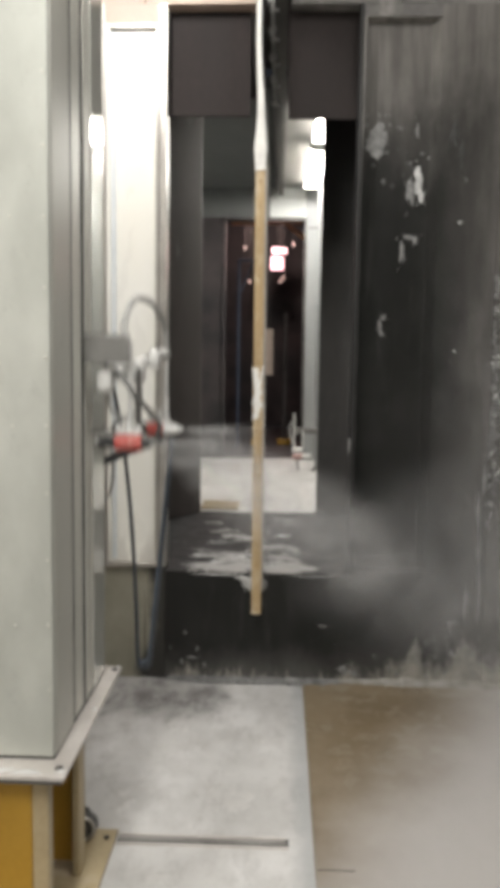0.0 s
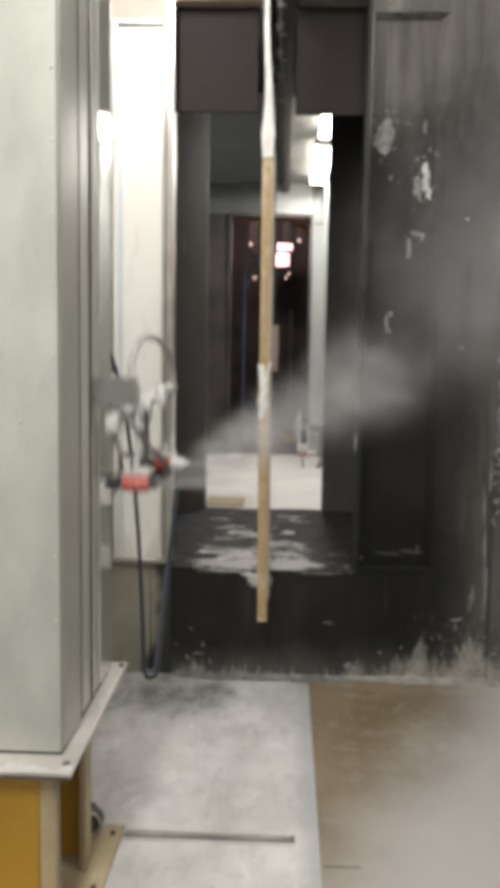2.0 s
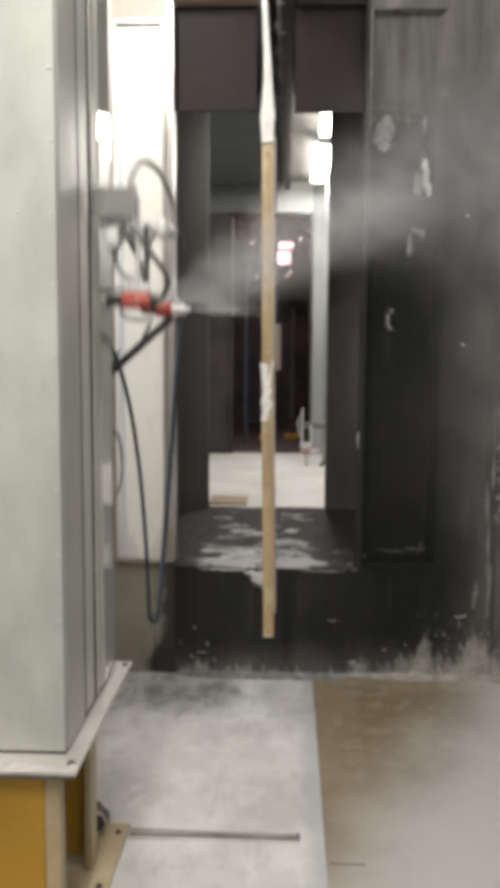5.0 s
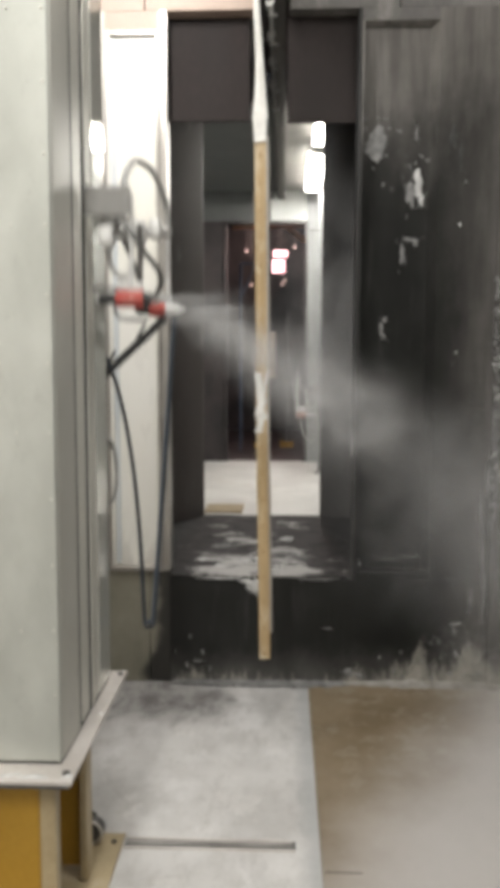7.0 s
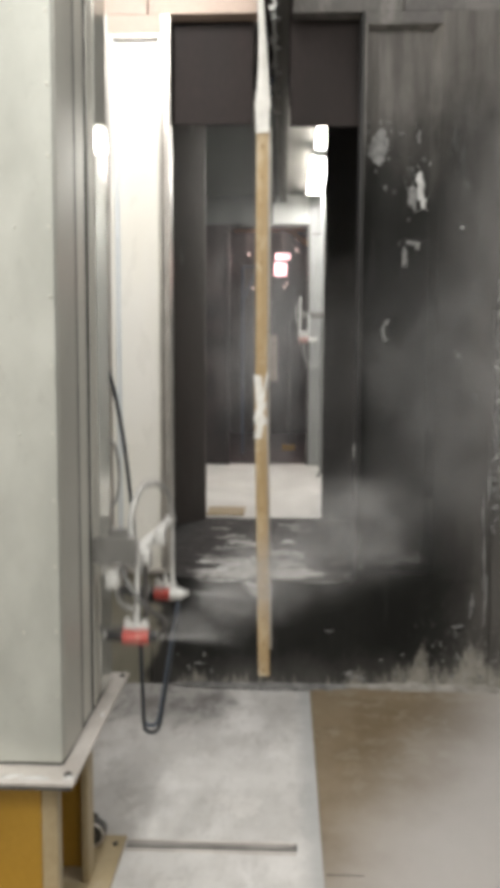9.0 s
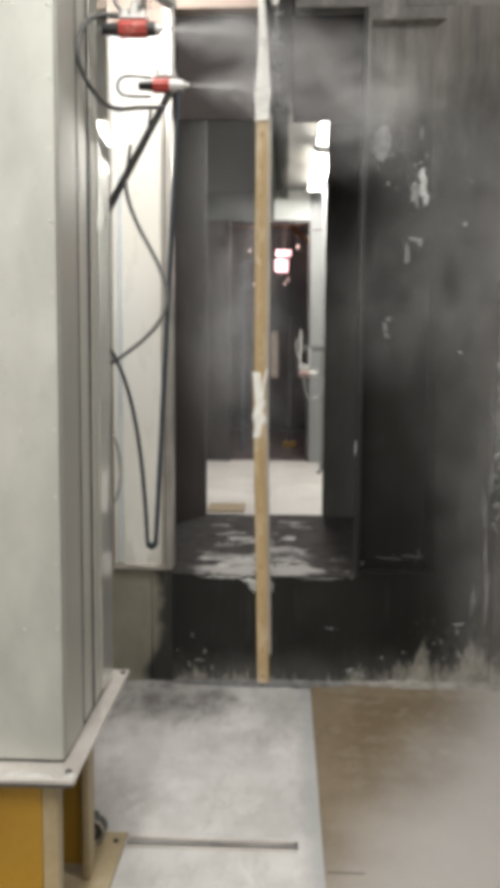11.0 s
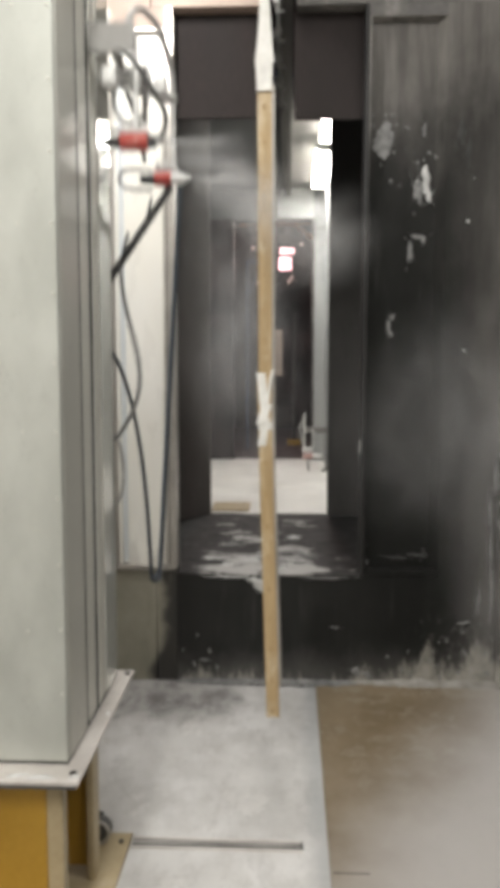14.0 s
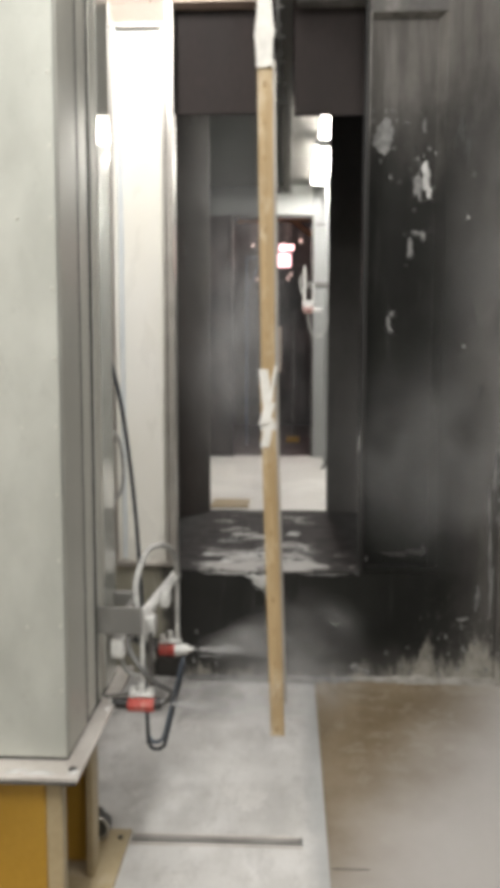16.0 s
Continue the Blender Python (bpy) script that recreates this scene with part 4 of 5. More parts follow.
for x, y in ((-0.525, 1.945), (-0.52, 2.605)):
    bolt = part("bolt", rod(bmesh.new(), (x, y, 0.5), (x, y, 0.506), 0.0105, 0.009, 6), M_DARKSTEEL, fl)
for k, (x, y, w) in enumerate(((-0.6, 1.925, 0.04), (-0.66, 1.93, 0.03), (-0.52, 1.93, 0.02), (-0.517, 2.3, 0.015), (-0.516, 2.62, 0.018))):
    part("smudge", crust(0, 0, 0, 1.6 * w, 0.7 * w, 3 + k, 0.002), M_CAKE, fl).matrix_local = pose(x, y, 0.501, -90, 0, 20 * k)

st = thing("module_stand", 0, 0, 0, "ochre yellow steel stand with cream corner posts", "stand")
part("front_panel", B(-1.9, -0.605, 1.985, 2.0, 0.02, 0.477, bevel=0.003), M_YELLOW, st, "ochre painted panel")
part("corner_post", B(-0.604, -0.562, 1.98, 2.02, 0.012, 0.477, bevel=0.004), M_CREAM, st, "dusty cream post")
part("side_panel", B(-0.80, -0.785, 2.03, 2.5, 0.04, 0.477, bevel=0.003), M_YELLOW, st)
part("rear_panel", B(-0.785, -0.5785, 2.30, 2.312, 0.04, 0.477, bevel=0.003), M_YELLOW, st)
part("rear_post", B(-0.578, -0.556, 2.27, 2.34, 0.012, 0.477, bevel=0.004), M_CREAM, st, "dusty cream post")
part("base_plate", B(-1.9, -0.493, 1.6, 2.525, 0.0, 0.011, bevel=0.002), M_CREAM, st, "dusty cream floor plate")
for x, y in ((-0.52, 2.47), (-0.52, 2.2), (-0.52, 1.95)):
    part("bolt", rod(bmesh.new(), (x, y, 0.011), (x, y, 0.017), 0.009, n=6), M_GAP, st)

cas = thing("caster", -0.60, 2.47, 0.011, "grey rubber caster beside the yellow stand", "caster")
part("wheel", rod(bmesh.new(), (0.01, -0.018, 0.04), (0.01, 0.018, 0.04), 0.04, n=28), M_RUBBER, cas, "grey rubber wheel")
part("rim", tube(bmesh.new(), [(0.01 + 0.035 * math.cos(a), -0.02, 0.04 + 0.035 * math.sin(a)) for a in [k * 6.2832 / 14 for k in range(15)]], 0.005, 8), M_FRAME, cas)
part("hub", rod(bmesh.new(), (0.01, -0.024, 0.04), (0.01, 0.024, 0.04), 0.015, n=16), M_DARKSTEEL, cas)
bm = bmesh.new()
box(bm, -0.012, 0.022, 0.022, 0.026, 0.04, 0.085, 0.002), box(bm, -0.03, 0.012, -0.01, 0.026, 0.085, 0.09, 0.002)
part("fork", bm, M_DARKSTEEL, cas)
wire = tagged(mesh_object("wire_stub", tube(bmesh.new(), ((-0.56, 2.62, 0.5), (-0.57, 2.63, 0.56), (-0.585, 2.64, 0.63), (-0.60, 2.64, 0.68)), 0.005, 8), M_HOSE_D), "thin dark cable end behind the flange", "cable")
ring = tagged(mesh_object("hose_loop", tube(bmesh.new(), ((-0.62, 2.85, 1.0), (-0.585, 2.85, 1.03), (-0.572, 2.85, 1.12), (-0.585, 2.85, 1.22), (-0.62, 2.85, 1.26)), 0.006, 8), M_HOSE_G), "slack grey hose loop beside the slot", "hose")

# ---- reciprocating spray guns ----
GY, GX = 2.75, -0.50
# carriage, hoses and clouds are shrunk by CK towards the camera to keep its view
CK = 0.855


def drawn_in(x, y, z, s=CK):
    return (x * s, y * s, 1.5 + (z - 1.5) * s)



def spray_gun(parent, x, y, s=1.0, red=0.044):
    gun = part("gun_body", rod(bmesh.new(), (x - 0.044 * s, y, 0), (x + red * s, y, 0), 0.029 * s, n=8), M_RED, parent, "red plastic gun body")
    part("tail", rod(bmesh.new(), (x - 0.1 * s, y, 0), (x - 0.044 * s, y, 0), 0.017 * s, 0.021 * s), M_BLACKP, gun, "black gun tail")
    bm = rod(bmesh.new(), (x + red * s, y, 0), (x + 0.07 * s, y, 0), (0.021 if red > 0.03 else 0.027) * s, 0.02 * s)
    part("collar", bm, M_BLACKP if red > 0.03 else M_CLAMP, gun)
    part("nozzle", rod(bmesh.new(), (x + 0.07 * s, y, 0.001), (x + 0.094 * s, y, 0.001), 0.013 * s, 0.008 * s), M_CLAMP, gun, "powdered white nozzle")
    bm = bmesh.new()
    for dx, h in ((-0.03, 0.06), (0.0, 0.075), (0.03, 0.055)):
        rod(bm, (x + dx * s, y, 0.02 * s), (x + dx * s, y, h * s), 0.011 * s, n=10)
    box(bm, x - 0.042 * s, x + 0.045 * s, y - 0.018, y + 0.018, 0.026 * s, 0.04 * s, 0.003)
    part("fitting", bm, M_CLAMP, gun, "powder-covered fittings")
    return gun


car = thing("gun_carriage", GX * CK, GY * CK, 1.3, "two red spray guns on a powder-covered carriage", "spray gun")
spray_gun(car, 0.0, 0.0)
spray_gun(car, 0.022, 0.54, 1.0, 0.02)
part("rod", rod(bmesh.new(), (0.005, 0, 0.05), (0.005, 0, 0.33), 0.0085), M_CLAMP, car)
part("rod", rod(bmesh.new(), (0.03, 0.02, 0.05), (0.03, 0.02, 0.24), 0.0085), M_DARKSTEEL, car)
part("rod", rod(bmesh.new(), (0.05, 0.54, 0.05), (0.05, 0.54, 0.34), 0.0095), M_CLAMP, car)
part("cross_tube", rod(bmesh.new(), (-0.075, 0.0, 0.205), (0.045, 0.56, 0.3), 0.021), M_CLAMP, car, "pale powdered cross tube")
part("clamp", B(-0.035, 0.03, 0.1, 0.17, 0.19, 0.27, bevel=0.012), M_CLAMP, car, "powder-caked clamp")
part("clamp", B(0.015, 0.055, 0.3, 0.38, 0.24, 0.31, bevel=0.012), M_CLAMP, car, "powder-caked clamp")
part("clamp", B(-0.1, -0.05, -0.03, 0.03, 0.165, 0.232, bevel=0.012), M_CLAMP, car, "powder-caked clamp")
part("clamp_screw", rod(bmesh.new(), (-0.02, 0.12, 0.24), (-0.09, 0.1, 0.245), 0.011), M_CLAMP, car)
part("cable_coil", tube(bmesh.new(), [(-0.025 + 0.055 * math.cos(a), 0.06, 0.15 + 0.075 * math.sin(a)) for a in [k * 6.283 / 12 for k in range(13)]], 0.008, 8), M_HOSE_G, car)
part("mount_plate", B(-0.134, 0.012, -0.05, -0.042, 0.256, 0.35, bevel=0.003), M_PLATE, car, "plain steel mount plate")
part("arm", B(-0.5, -0.06, 0.235, 0.275, 0.267, 0.317, bevel=0.004), M_PLATE, car)
part("bracket", B(-0.08, -0.06, -0.041, 0.234, 0.282, 0.298, bevel=0.003), M_PLATE, car)
part("side_rod", rod(bmesh.new(), (-0.125, -0.02, 0.03), (-0.03, 0.0, 0.035), 0.005, n=8), M_DARKSTEEL, car)
part("plug", rod(bmesh.new(), (-0.1, 0, 0), (-0.112, 0, 0.004), 0.011, 0.008, 8), M_CLAMP, car, "pale powdered hose plug")
part("air_hose", tube(bmesh.new(), ((0.0, 0.0, 0.28), (-0.025, 0.05, 0.38), (-0.018, 0.13, 0.455), (0.0, 0.22, 0.485), (0.03, 0.34, 0.47), (0.05, 0.48, 0.40), (0.052, 0.54, 0.3)), 0.011), M_HOSE_G, car, "pale grey air hose arched over the guns")
swing_hose = part("air_hose", tube(bmesh.new(), ((-0.045, 0.0, 0.041), (-0.09, -0.02, 0.036), (-0.129, -0.06, 0.005), (-0.134, -0.15, -0.07), (-0.136, -0.18, -0.136), (-0.122, -0.12, -0.198), (-0.09, 0.08, -0.215), (-0.045, 0.35, -0.136), (0.011, 0.52, -0.085)), 0.008), M_HOSE_G2, car, "slack dark grey hose between the guns")
part("air_hose", tube(bmesh.new(), ((-0.03, 0.54, 0.03), (-0.13, 0.54, 0.035), (-0.16, 0.54, 0.0), (-0.13, 0.54, -0.035), (-0.03, 0.54, -0.04)), 0.006), M_HOSE_G2, car)
bm = rod(bmesh.new(), (0.01, 0, 0), (-0.95, 0, 0), 0.0115)
rod(bm, (0.0, -0.012, -0.012), (-0.6, -0.012, -0.014), 0.008)
rod(bm, (-0.14, 0, 0.008), (-0.075, 0, 0.034), 0.006)
rod(bm, (-0.31, 0, 0.008), (-0.235, 0, 0.036), 0.006)
bundle = part("strut", bm, M_BLACKP, car, "black bundle of hoses with cable ties")
bundle.location = (0.035, 0.54, -0.03)


def bundle_angle(zg):
    """Slope of the hose bundle that runs from the carriage to its fixed end behind the module."""
    return math.degrees(math.atan2(0.83 - zg, 0.95))


def jet(parent, x, y, length, spread):
    """Fan of powder leaving a nozzle: nested curved leaves, widening to the right."""
    bm = bmesh.new()
    uv = bm.loops.layers.uv.new("fan")
    side = (-1, -0.66, -0.33, 0, 0.33, 0.66, 1)
    for dy in (-0.5, 0.0, 0.5):
        rows = []
        for i in range(13):
            u = i / 12
            w = 0.007 + spread * u
            rows.append([(bm.verts.new((x + length * u, y + dy * w + 0.3 * w * (1 - v * v), w * v)), u, v) for v in side])
        for a, b in zip(rows, rows[1:]):
            for k in range(6):
                q = (a[k], a[k + 1], b[k + 1], b[k])
                f = bm.faces.new([c[0] for c in q])
                for loop, c in zip(f.loops, q):
                    loop[uv].uv = (c[1], c[2] * 0.5 + 0.5)
    return part("spray_jet", bm, M_JET, parent, "white powder jet")


def wisp(rx, ry, rz, dy):
    """One bowed leaf of a powder cloud."""
    bm = bmesh.new()
    rows = []
    for i in range(9):
        rows.append([bm.verts.new((rx * (i / 4 - 1), ry * (dy + 0.35 * math.cos(1.4 * (i / 4 - 1)) * math.cos(1.4 * (k / 4 - 1))), rz * (k / 4 - 1))) for k in range(9)])
    for a, b in zip(rows, rows[1:]):
        for k in range(8):
            bm.faces.new((a[k], a[k + 1], b[k + 1], b[k]))
    return bm


def powder_cloud(name, rx, ry, rz, material, label, group):
    c = thing(name, 0, 0, 1, label, name.replace("_", " "), group)
    for dy in (-0.6, 0.0, 0.6):
        part("wisp", wisp(rx, ry, rz, dy), material, c)
    return c


jet(car, 0.099, 0.0, 0.30, 0.05)
jet(car, 0.121, 0.54, 0.36, 0.05)
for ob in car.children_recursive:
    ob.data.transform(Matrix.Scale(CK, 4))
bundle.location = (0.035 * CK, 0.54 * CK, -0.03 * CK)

PUFFS = []
for gi, (gx, gy) in enumerate(((GX + 0.1, GY), (GX + 0.12, GY + 0.54))):
    for k, d in enumerate((0.08, 0.16, 0.25, 0.36, 0.49, 0.655, 0.82, 0.985, 1.15, 1.315)):
        q = (d - 0.16) / 0.165
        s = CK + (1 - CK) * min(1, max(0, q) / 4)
        rx, rz = (0.07 + 0.34 * d, 0.03 + 0.42 * d) if d < 0.4 else (0.18 + 0.035 * q, 0.075 + 0.056 * q)
        ob = powder_cloud("powder_cloud", s * rx, s * (0.03 + 0.08 * d), s * rz, M_PUFF_NEAR if d < 0.3 else M_PUFF if d < 0.7 else M_PUFF_FAR,
                          "drifting white powder cloud blown from a spray gun", "powder clouds")
        PUFFS.append((ob, gi, gx + d, gy, d, k, s))
HAZES = []
for i, (hx, hy, hz, rx, rz, lag) in enumerate(((0.7, 3.5, 1.6, 0.5, 0.5, 0.5), (0.95, 3.3, 1.3, 0.55, 0.7, 0.8), (0.5, 3.2, 1.4, 0.5, 0.45, 0.6), (1.0, 3.45, 1.5, 0.5, 1.3, 1.3))):
    ob = powder_cloud("powder_haze", rx, 0.12, rz, M_HAZE, "thin haze of white powder hanging in the air", "powder hazes")
    HAZES.append((ob, hx, hy, lag))
BOOTH_HAZE = []
for i, (hx, hy, hz, rx, rz) in enumerate(((-0.33, 4.3, 1.9, 0.35, 1.1), (-0.2, 4.7, 1.5, 0.4, 1.0))):
    ob = powder_cloud("powder_haze", rx, 0.1, rz, M_HAZE_IN, "thin haze of white powder hanging in the air", "powder hazes")
    BOOTH_HAZE.append((ob, hx, hy, hz))

# hoses trailing from the carriage: chains of short stiff pieces
HOSES = []
SEG = 0.03
for label, m, dx, dy in (("dark powder hose hanging in a loop from the guns", M_HOSE_D, 0.0, 0.0), ("blue-grey hose hanging in a loop from the guns", M_HOSE_B, -0.012, 0.06),
                         ("slack grey cable between the gun strut and the slot", M_HOSE_G2, 0.0, 1.0)):
    hs = thing("trailing_hose", 0, 0, 0, label, "hose", "trailing hoses")
    bm = bmesh.new()
    rod(bm, (0, 0, -0.018), (0, 0, 0.018), 0.0066, n=8)
    proto = mesh_object("hose_piece", bm, m)
    pieces = [proto]
    for k in range(91):
        o = new("hose_piece", proto.data)
        pieces.append(o)
    for o in pieces:
        o.parent = hs
    HOSES.append((pieces, dx, dy))

# ---- gun pair of the second booth ----
car2 = thing("far_gun_carriage", 0.16, 7.6, 0.67, "pink-red spray gun on a pale carriage arm", "spray gun")
gb = part("gun_body", rod(bmesh.new(), (-0.045, 0, -0.03), (0.045, 0, -0.03), 0.032, n=8), M_PINK, car2, "red plastic gun body")
part("tail", rod(bmesh.new(), (0.045, 0, -0.03), (0.12, 0, -0.03), 0.02), M_CLAMP, gb)
part("fitting", B(-0.05, 0.05, -0.02, 0.02, 0.0, 0.05, bevel=0.006), M_CLAMP, gb)
part("rod", rod(bmesh.new(), (-0.03, 0, 0.04), (-0.03, 0, 0.36), 0.011), M_CLAMP, car2)
part("rod", rod(bmesh.new(), (0.05, 0.05, 0.04), (0.05, 0.05, 0.2), 0.011), M_CLAMP, car2)
part("arm", B(-0.04, 0.45, 0.06, 0.1, 0.17, 0.225, bevel=0.006), M_PLATE, car2)
part("air_hose", tube(bmesh.new(), ((-0.03, 0, 0.3), (-0.07, 0, 0.24), (-0.06, 0, 0.15), (-0.03, 0, 0.08)), 0.01), M_HOSE_G, car2)
part("air_hose", tube(bmesh.new(), ((0.0, 0, -0.06), (0.02, 0, -0.2), (0.08, 0.02, -0.27), (0.16, 0.04, -0.2), (0.22, 0.05, 0.1)), 0.01), M_HOSE_G, car2)
stand2 = thing("far_gun_stand", 0.33, 7.9, SZ - 0.004, "pale steel reciprocator stand in the far booth", "stand")
part("column", B(0.0, 0.12, 0, 0.12, 0.0, 2.67, bevel=0.008), M_DIMWHITE, stand2)
part("foot", rod(bmesh.new(), (-0.03, -0.4, 0.012), (0.06, 0.1, 0.06), 0.012), M_DARKSTEEL, stand2)

# ---- hanging measuring sticks ----
stick = thing("hanging_stick", -0.1, 3.7, 2.31, "two taped wooden measuring sticks hanging by a white strap", "measuring stick")
TOPZ, MIDZ, BOTZ = 2.31, 1.287, 0.36
part("upper_stick", B(-0.021, 0.021, -0.005, 0.005, MIDZ - TOPZ - 0.05, 0.03, bevel=0.0015), M_WOOD, stick, "worn wooden stick")
low = part("lower_stick", B(-0.021, 0.021, -0.0165, -0.0065, BOTZ - MIDZ, 0.16, bevel=0.0015), M_WOOD, stick, "worn wooden stick dusted with powder")
low.location = (0, 0, MIDZ - TOPZ)
# strips added for the pale grey line along the sticks' right edge
part("backing_strip", B(0.012, 0.031, 0.0055, 0.0085, MIDZ - TOPZ - 0.04, 0.02, bevel=0.001), M_EDGEGREY, stick, "thin grey strip along the right edge")
part("backing_strip", B(0.012, 0.030, -0.006, -0.003, BOTZ - MIDZ + 0.1, 0.1, bevel=0.001), M_EDGEGREY, low, "thin grey strip along the right edge")
for par, z0, z1, yy in ((low, BOTZ - MIDZ + 0.02, -0.06, -0.0172), (stick, MIDZ - TOPZ + 0.17, -0.02, -0.0057)):
    bm = bmesh.new()
    z, k = z0, 0
    while z < z1:
        box(bm, 0.019 - (0.012 if k % 5 == 0 else 0.006), 0.019, yy, yy + 0.0006, z, z + 0.0016)
        if k % 5 == 0:
            box(bm, -0.006, 0.004, yy, yy + 0.0006, z - 0.006, z + 0.012)
        z += 0.02
        k += 1
    part("printed_scale", bm, M_INK, par if par is stick else low, "faded scale marks")


def wrap(z0, z1, tilt, w=0.025, y0=-0.019, y1=0.007, seed=0, shift=0.0):
    """Crumpled band of tape round both sticks."""
    bm = box(bmesh.new(), -w, w, y0, y1, z0, z1)
    bmesh.ops.subdivide_edges(bm, edges=bm.edges, cuts=3, use_grid_fill=True)
    for v in bm.verts:
        n = noise.noise_vector(Vector((v.co.x * 40, v.co.y * 40 + seed, v.co.z * 25)))
        v.co += 0.0045 * n
        v.co.x += shift + tilt * (v.co.z - (z0 + z1) / 2)
    return bm


c = MIDZ - TOPZ + 0.03
part("tape_wrap", wrap(c + 0.035, c + 0.145, -0.1, 0.0135, -0.0225, -0.013, 1, -0.006), M_TAPE, stick, "crumpled white tape")
part("tape_wrap", wrap(c - 0.01, c + 0.05, 0.35, 0.015, -0.0245, -0.013, 2, -0.003), M_TAPE, stick, "crumpled white tape")
part("tape_wrap", wrap(-0.05, 0.035, 0.17, 0.0125, -0.022, -0.013, 3, -0.004), M_TAPE, low, "crumpled white tape")
part("tape_wrap", wrap(c - 0.03, c - 0.005, 0.0, 0.0225, -0.018, 0.0065, 6), M_PLASTIC, stick, "clear wrinkled tape band")
part("tape_tail", wrap(c + 0.03, c + 0.155, 0.17, 0.0045, -0.0245, -0.013, 4, 0.0125), M_TAPE, stick)
part("top_wrap", wrap(-0.005, 0.1, 0.0, 0.0245, -0.012, 0.012, 5), M_PLASTIC, stick, "clear wrinkled plastic wrap")
bm = bmesh.new()
rows = []
for i in range(19):
    u = i / 18
    w = 0.021 * math.exp(-4.5 * u) + 0.0085
    tw = 0.25 * math.sin(3 * u)
    off = 0.004 * math.sin(7 * u)
    rows.append([bm.verts.new((off + w * sx * math.cos(tw) - 0.012 * u, 0.004 * sy + w * sx * math.sin(tw) + 0.003 * math.sin(9 * sx + 4 * u), 0.08 + 0.68 * u)) for sx, sy in ((-1, -1), (-0.3, -1.8), (0.4, -0.8), (1, -1), (1, 1), (0.3, 1.4), (-0.4, 0.7), (-1, 1))])
for a, b in zip(rows, rows[1:]):
    for k in range(8):
        bm.faces.new((a[k], a[(k + 1) % 8], b[(k + 1) % 8], b[k]))
bm.faces.new(rows[0]), bm.faces.new(rows[-1])
part("strap", bm, M_TAPE, stick, "white cloth strap narrowing upwards")
part("hook", tube(bmesh.new(), ((-0.012, 0, 0.73), (0.0, 0, 0.79), (0.02, 0, 0.82), (0.02, 0, 0.86)), 0.006, 8), M_DARKSTEEL, stick)


# ---- movement ----
def gun_height(t):
    """Up-and-down stroke: constant speed with soft turns."""
    T, w, v = 3.355, 0.34, 1.68
    u = (t - 14.376) % T
    u = u if u < T / 2 else u - T
    a = abs(u)
    if a < w:
        return 2.826 - v * w / 2 - v * a * a / (2 * w)
    b = T / 2 - a
    if b < w:
        return 0.035 + v * w / 2 + v * b * b / (2 * w)
    return 2.826 - v * a


def hose_line(t, dx, dy):
    """The hose from the gun down to its bend, up to the slot and away behind the module."""
    zg = gun_height(t)
    zb = 0.0 + 0.36 * (zg - 0.3)
    pts = []
    xg, yg, xa, xb = GX + 0.085, GY + 0.48, -0.56, -0.50
    top = max(zg - 0.04, zb + 0.1)
    r = max(0.014, 0.036 - 0.012 * zg)
    for i in range(12):
        u = i / 12
        pts.append((xg + (xb + r - xg) * u, yg - 0.15 * u, top + (zb + r - top) * u))
    for i in range(9):
        a = math.pi * i / 8
        pts.append((xb + r * math.cos(a), yg - 0.15 - 0.02 * i / 8, zb + r - r * math.sin(a)))
    for i in range(1, 19):
        q = math.pi / 2 * i / 18
        pts.append((xb - r + (xa - 0.1 - xb + r) * (1 - math.cos(q)) ** 1.25, yg - 0.17 - 0.3 * i / 18, zb + r + (1.585 - zb - r) * math.sin(q)))
    for i in range(1, 8):
        pts.append((xa - 0.1 - 0.2 * i, yg - 0.47, 1.585))
    return [Vector((x + dx, y + dy, z)) for x, y, z in pts]


def slack_line(t):
    """A cable from the end of the carriage's strut to the slot, bulging out when the guns are high."""
    zg = gun_height(t)
    q = radians(bundle_angle(zg))
    slot = max(1.22, min(1.49, 1.49 - 0.76 * (2.54 - zg)))
    a, b = Vector((GX + 0.03 - 0.33 * math.cos(q), GY + 0.53, zg - 0.04 + 0.33 * math.sin(q))), Vector((-0.60, GY + 0.1, slot))
    d = max(0.15, (a - b).length)
    bulge = 0.74 * math.sqrt(d * max(0.05, 1.02 - d)) * max(-1, min(1, (zg - 1.95) / 0.6)) * 0.64
    pts = []
    for i in range(25):
        u = i / 24
        p = a + (b - a) * u
        pts.append(p + Vector((bulge * math.sin(math.pi * u ** 1.8), 0, 0)))
    return pts + [Vector((-1.0, GY + 0.1, slot)), Vector((-2.6, GY + 0.1, slot))]


def along(pts, s):
    for a, b in zip(pts, pts[1:]):
        l = (b - a).length
        if s <= l:
            return a + (b - a) * (s / l)
        s -= l
    return pts[-1] + (pts[-1] - pts[-2]).normalized() * s


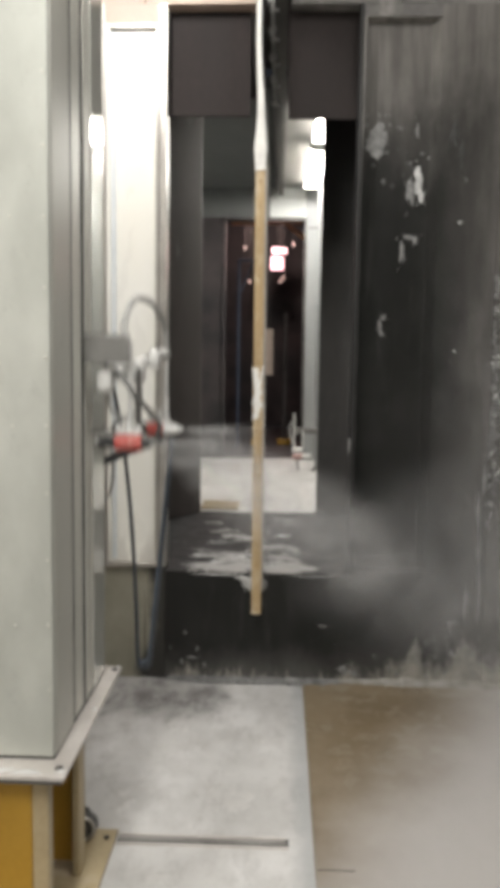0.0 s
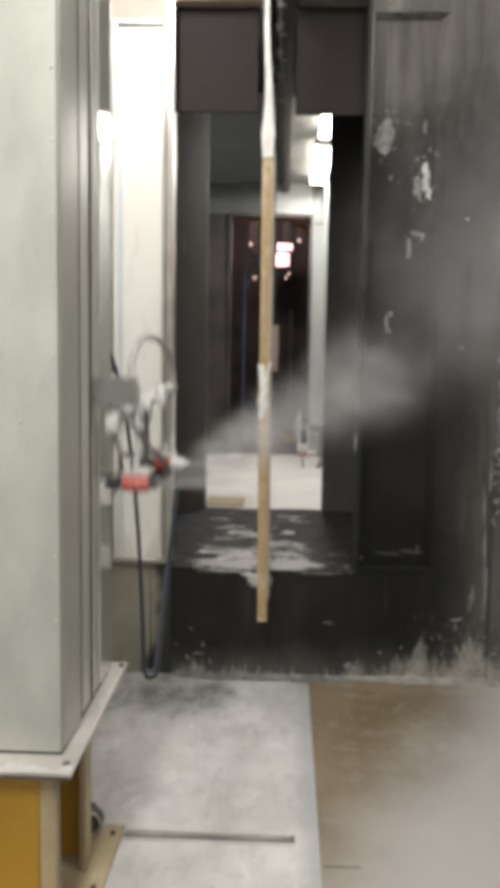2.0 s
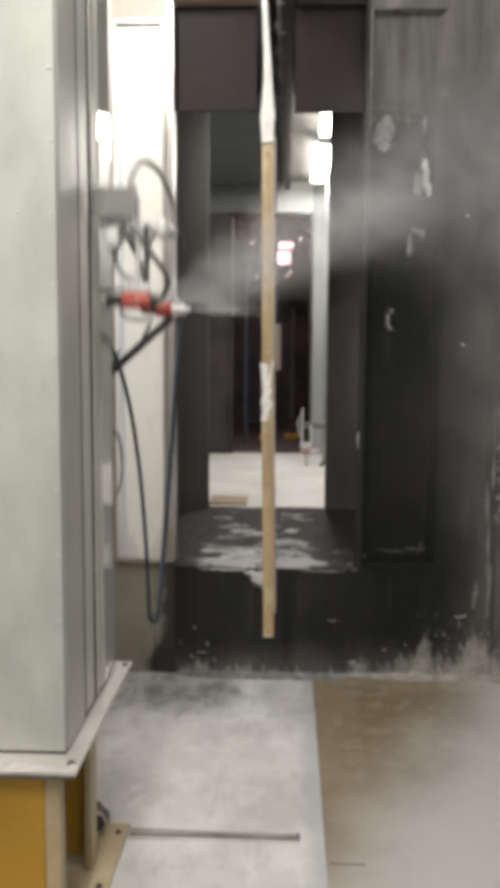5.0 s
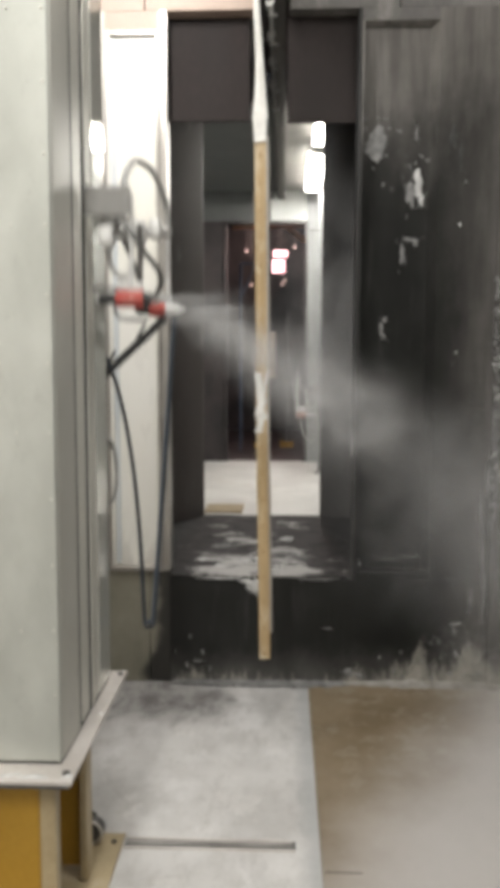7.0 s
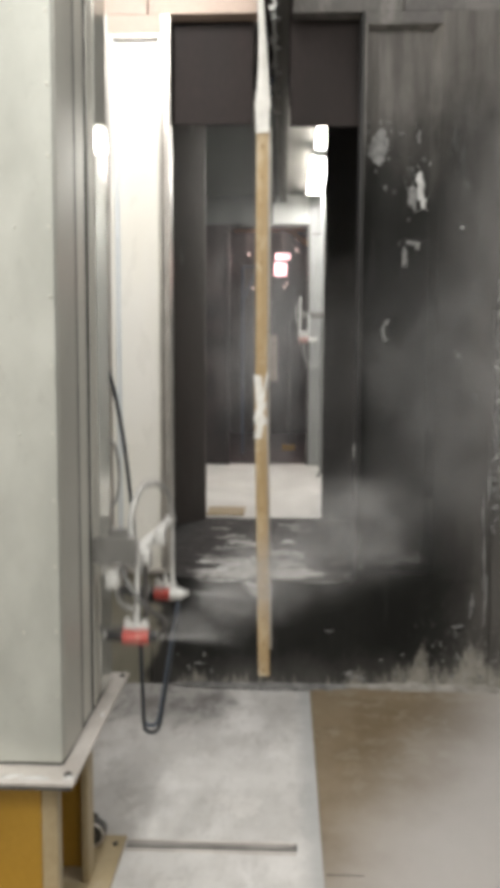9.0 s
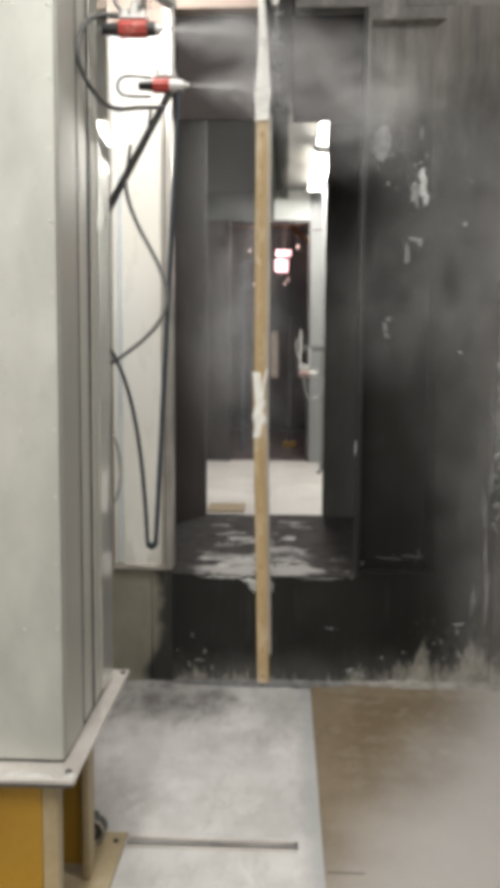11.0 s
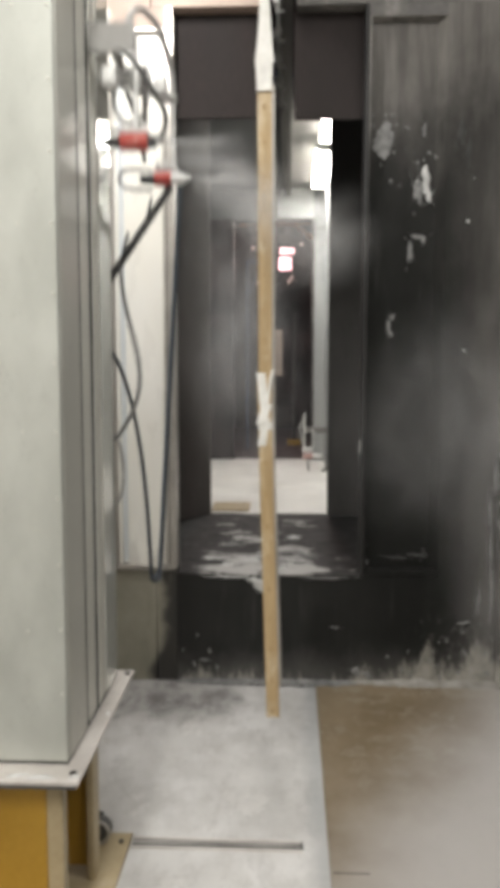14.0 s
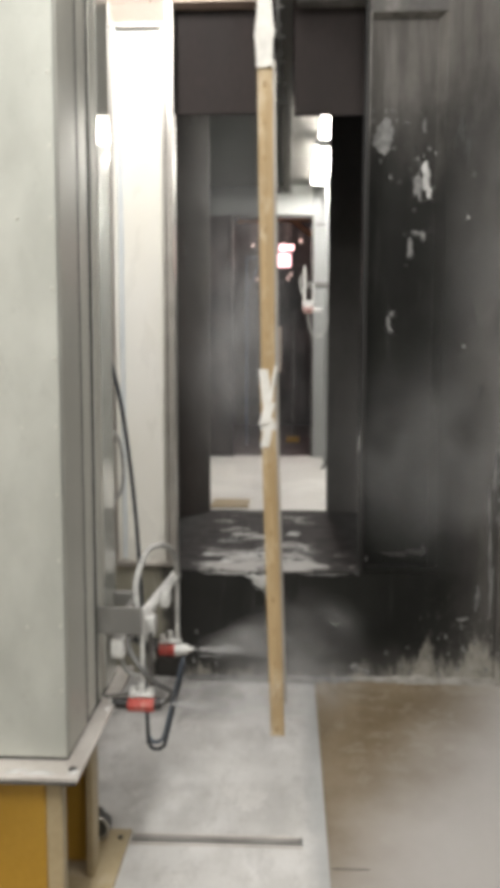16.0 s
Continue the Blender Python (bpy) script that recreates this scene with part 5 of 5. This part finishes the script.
def motions():
    times = [k / 6 for k in range(97)]
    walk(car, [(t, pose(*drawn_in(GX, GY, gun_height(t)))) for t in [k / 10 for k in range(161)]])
    walk(bundle, [(t, pose(0.035 * CK, 0.54 * CK, -0.03 * CK, 0, bundle_angle(gun_height(t)), 0)) for t in [k / 8 for k in range(129)]])
    # loop fits the camera's view at the stroke's top; below, it is flipped up
    walk(swing_hose, [(t, pose(0, 0, 0, 0, 145 * min(1, max(0, (2.29 - gun_height(t)) / 0.09)), 0)) for t in [k / 40 for k in range(641)]])
    for pieces, dx, dy in HOSES:
        rows = [[] for _ in pieces]
        for t in times:
            line = hose_line(t, dx, dy) if dy < 0.5 else slack_line(t)
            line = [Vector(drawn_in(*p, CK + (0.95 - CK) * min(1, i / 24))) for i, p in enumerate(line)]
            for k in range(len(pieces)):
                a, b = along(line, SEG * k), along(line, SEG * (k + 1))
                d = (a - b).normalized()
                side = Vector((0, 1, 0)) - d * d.y
                side.normalize()
                m = Matrix((side.cross(d), side, d)).transposed().to_4x4()
                m.translation = (a + b) / 2
                rows[k].append((t, m))
        for o, r in zip(pieces, rows):
            walk(o, r)
    for ob, gi, x, y, d, k, s in PUFFS:
        lag = 0.31 * d + 0.04 * d * d
        rows = []
        for t in [j / 8 for j in range(129)]:
            away = 0.0
            if d > 0.6 and t > 11:
                away = 1.3 * min(1, max(0, (t - 11.5) / 0.6)) - 1.3 * min(1, max(0, (t - 14.08) / 0.3)) + 1.3 * min(1, max(0, (t - 14.8) / 0.6))
            z = gun_height(t - lag)
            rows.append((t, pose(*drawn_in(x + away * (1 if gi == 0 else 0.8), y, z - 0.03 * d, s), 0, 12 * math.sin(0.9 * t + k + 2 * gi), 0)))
        walk(ob, rows)
    for ob, x, y, lag in HAZES:
        rows = []
        for t in [j / 4 for j in range(65)]:
            z = sum(gun_height(t - lag - q * 0.2) for q in range(-3, 4)) / 7
            rows.append((t, pose(x + 0.05 * math.sin(t), y, z, 0, 8 * math.sin(0.5 * t + x * 5), 0)))
        walk(ob, rows)
    for ob, x, y, z in BOOTH_HAZE:
        rows = []
        for t in [j / 2 for j in range(33)]:
            a = min(1, max(0, (t - 5) / 5))
            rows.append((t, pose(x + 0.9 * (1 - a), y, z + 0.05 * math.sin(0.7 * t), 0, 4 * math.sin(0.4 * t), 0)))
        walk(ob, rows)
    far = [(0, .67), (6.6, .67), (7, 1.07), (7.5, 1.71), (8, 2.31), (8.27, 2.45), (8.5, 2.37), (9, 1.77), (9.2, 1.52), (9.7, .9), (10.0, .67), (10.3, .72),
           (10.8, 1.2), (11.3, 1.82), (11.5, 2.09), (11.85, 2.42), (12, 2.35), (12.5, 1.82), (13, 1.17), (13.5, .66), (13.75, .55), (14, .68), (14.5, 1.28), (15, 1.93), (15.35, 2.33), (15.5, 2.36), (16, 1.96)]
    walk(car2, [(t, pose(0.16, 7.6, z)) for t, z in far])
    # the hanging sticks creep along the rail and sway: time, distance, top, middle and bottom offsets across
    sway = [(0, 3.705, -.103, -.100, -.096), (1, 3.63, -.099, -.096, -.096), (2, 3.55, -.099, -.099, -.090), (3, 3.475, -.097, -.097, -.090), (4, 3.40, -.096, -.090, -.079),
            (5.25, 3.305, -.092, -.086, -.072), (6.5, 3.206, -.089, -.082, -.066), (7, 3.17, -.090, -.081, -.066), (7.5, 3.133, -.092, -.088, -.074), (8, 3.095, -.095, -.094, -.085),
            (8.5, 3.055, -.095, -.095, -.085), (9, 3.013, -.087, -.088, -.072), (10.2, 2.95, -.092, -.092, -.075), (11.5, 2.895, -.096, -.097, -.076), (12, 2.84, -.089, -.085, -.064), (12.5, 2.75, -.074, -.063, -.033),
            (13, 2.716, -.074, -.066, -.036), (13.5, 2.67, -.078, -.073, -.044), (14, 2.628, -.083, -.079, -.052), (14.5, 2.582, -.090, -.087, -.067), (15, 2.545, -.089, -.086, -.070),
            (15.5, 2.513, -.086, -.082, -.060), (16, 2.466, -.078, -.064, -.033)]
    lean = [(t, math.degrees(math.atan2(a - b, TOPZ - MIDZ))) for t, _, a, b, _ in sway]
    walk(stick, [(t, pose(a, y, TOPZ, 0, -l * -1, 0)) for (t, y, a, b, c2), (_, l) in zip(sway, lean)])
    walk(low, [(t, pose(0, 0, MIDZ - TOPZ, 0, math.degrees(math.atan2(b - c2, MIDZ - BOTZ)) - l, 0)) for (t, y, a, b, c2), (_, l) in zip(sway, lean)])


motions()
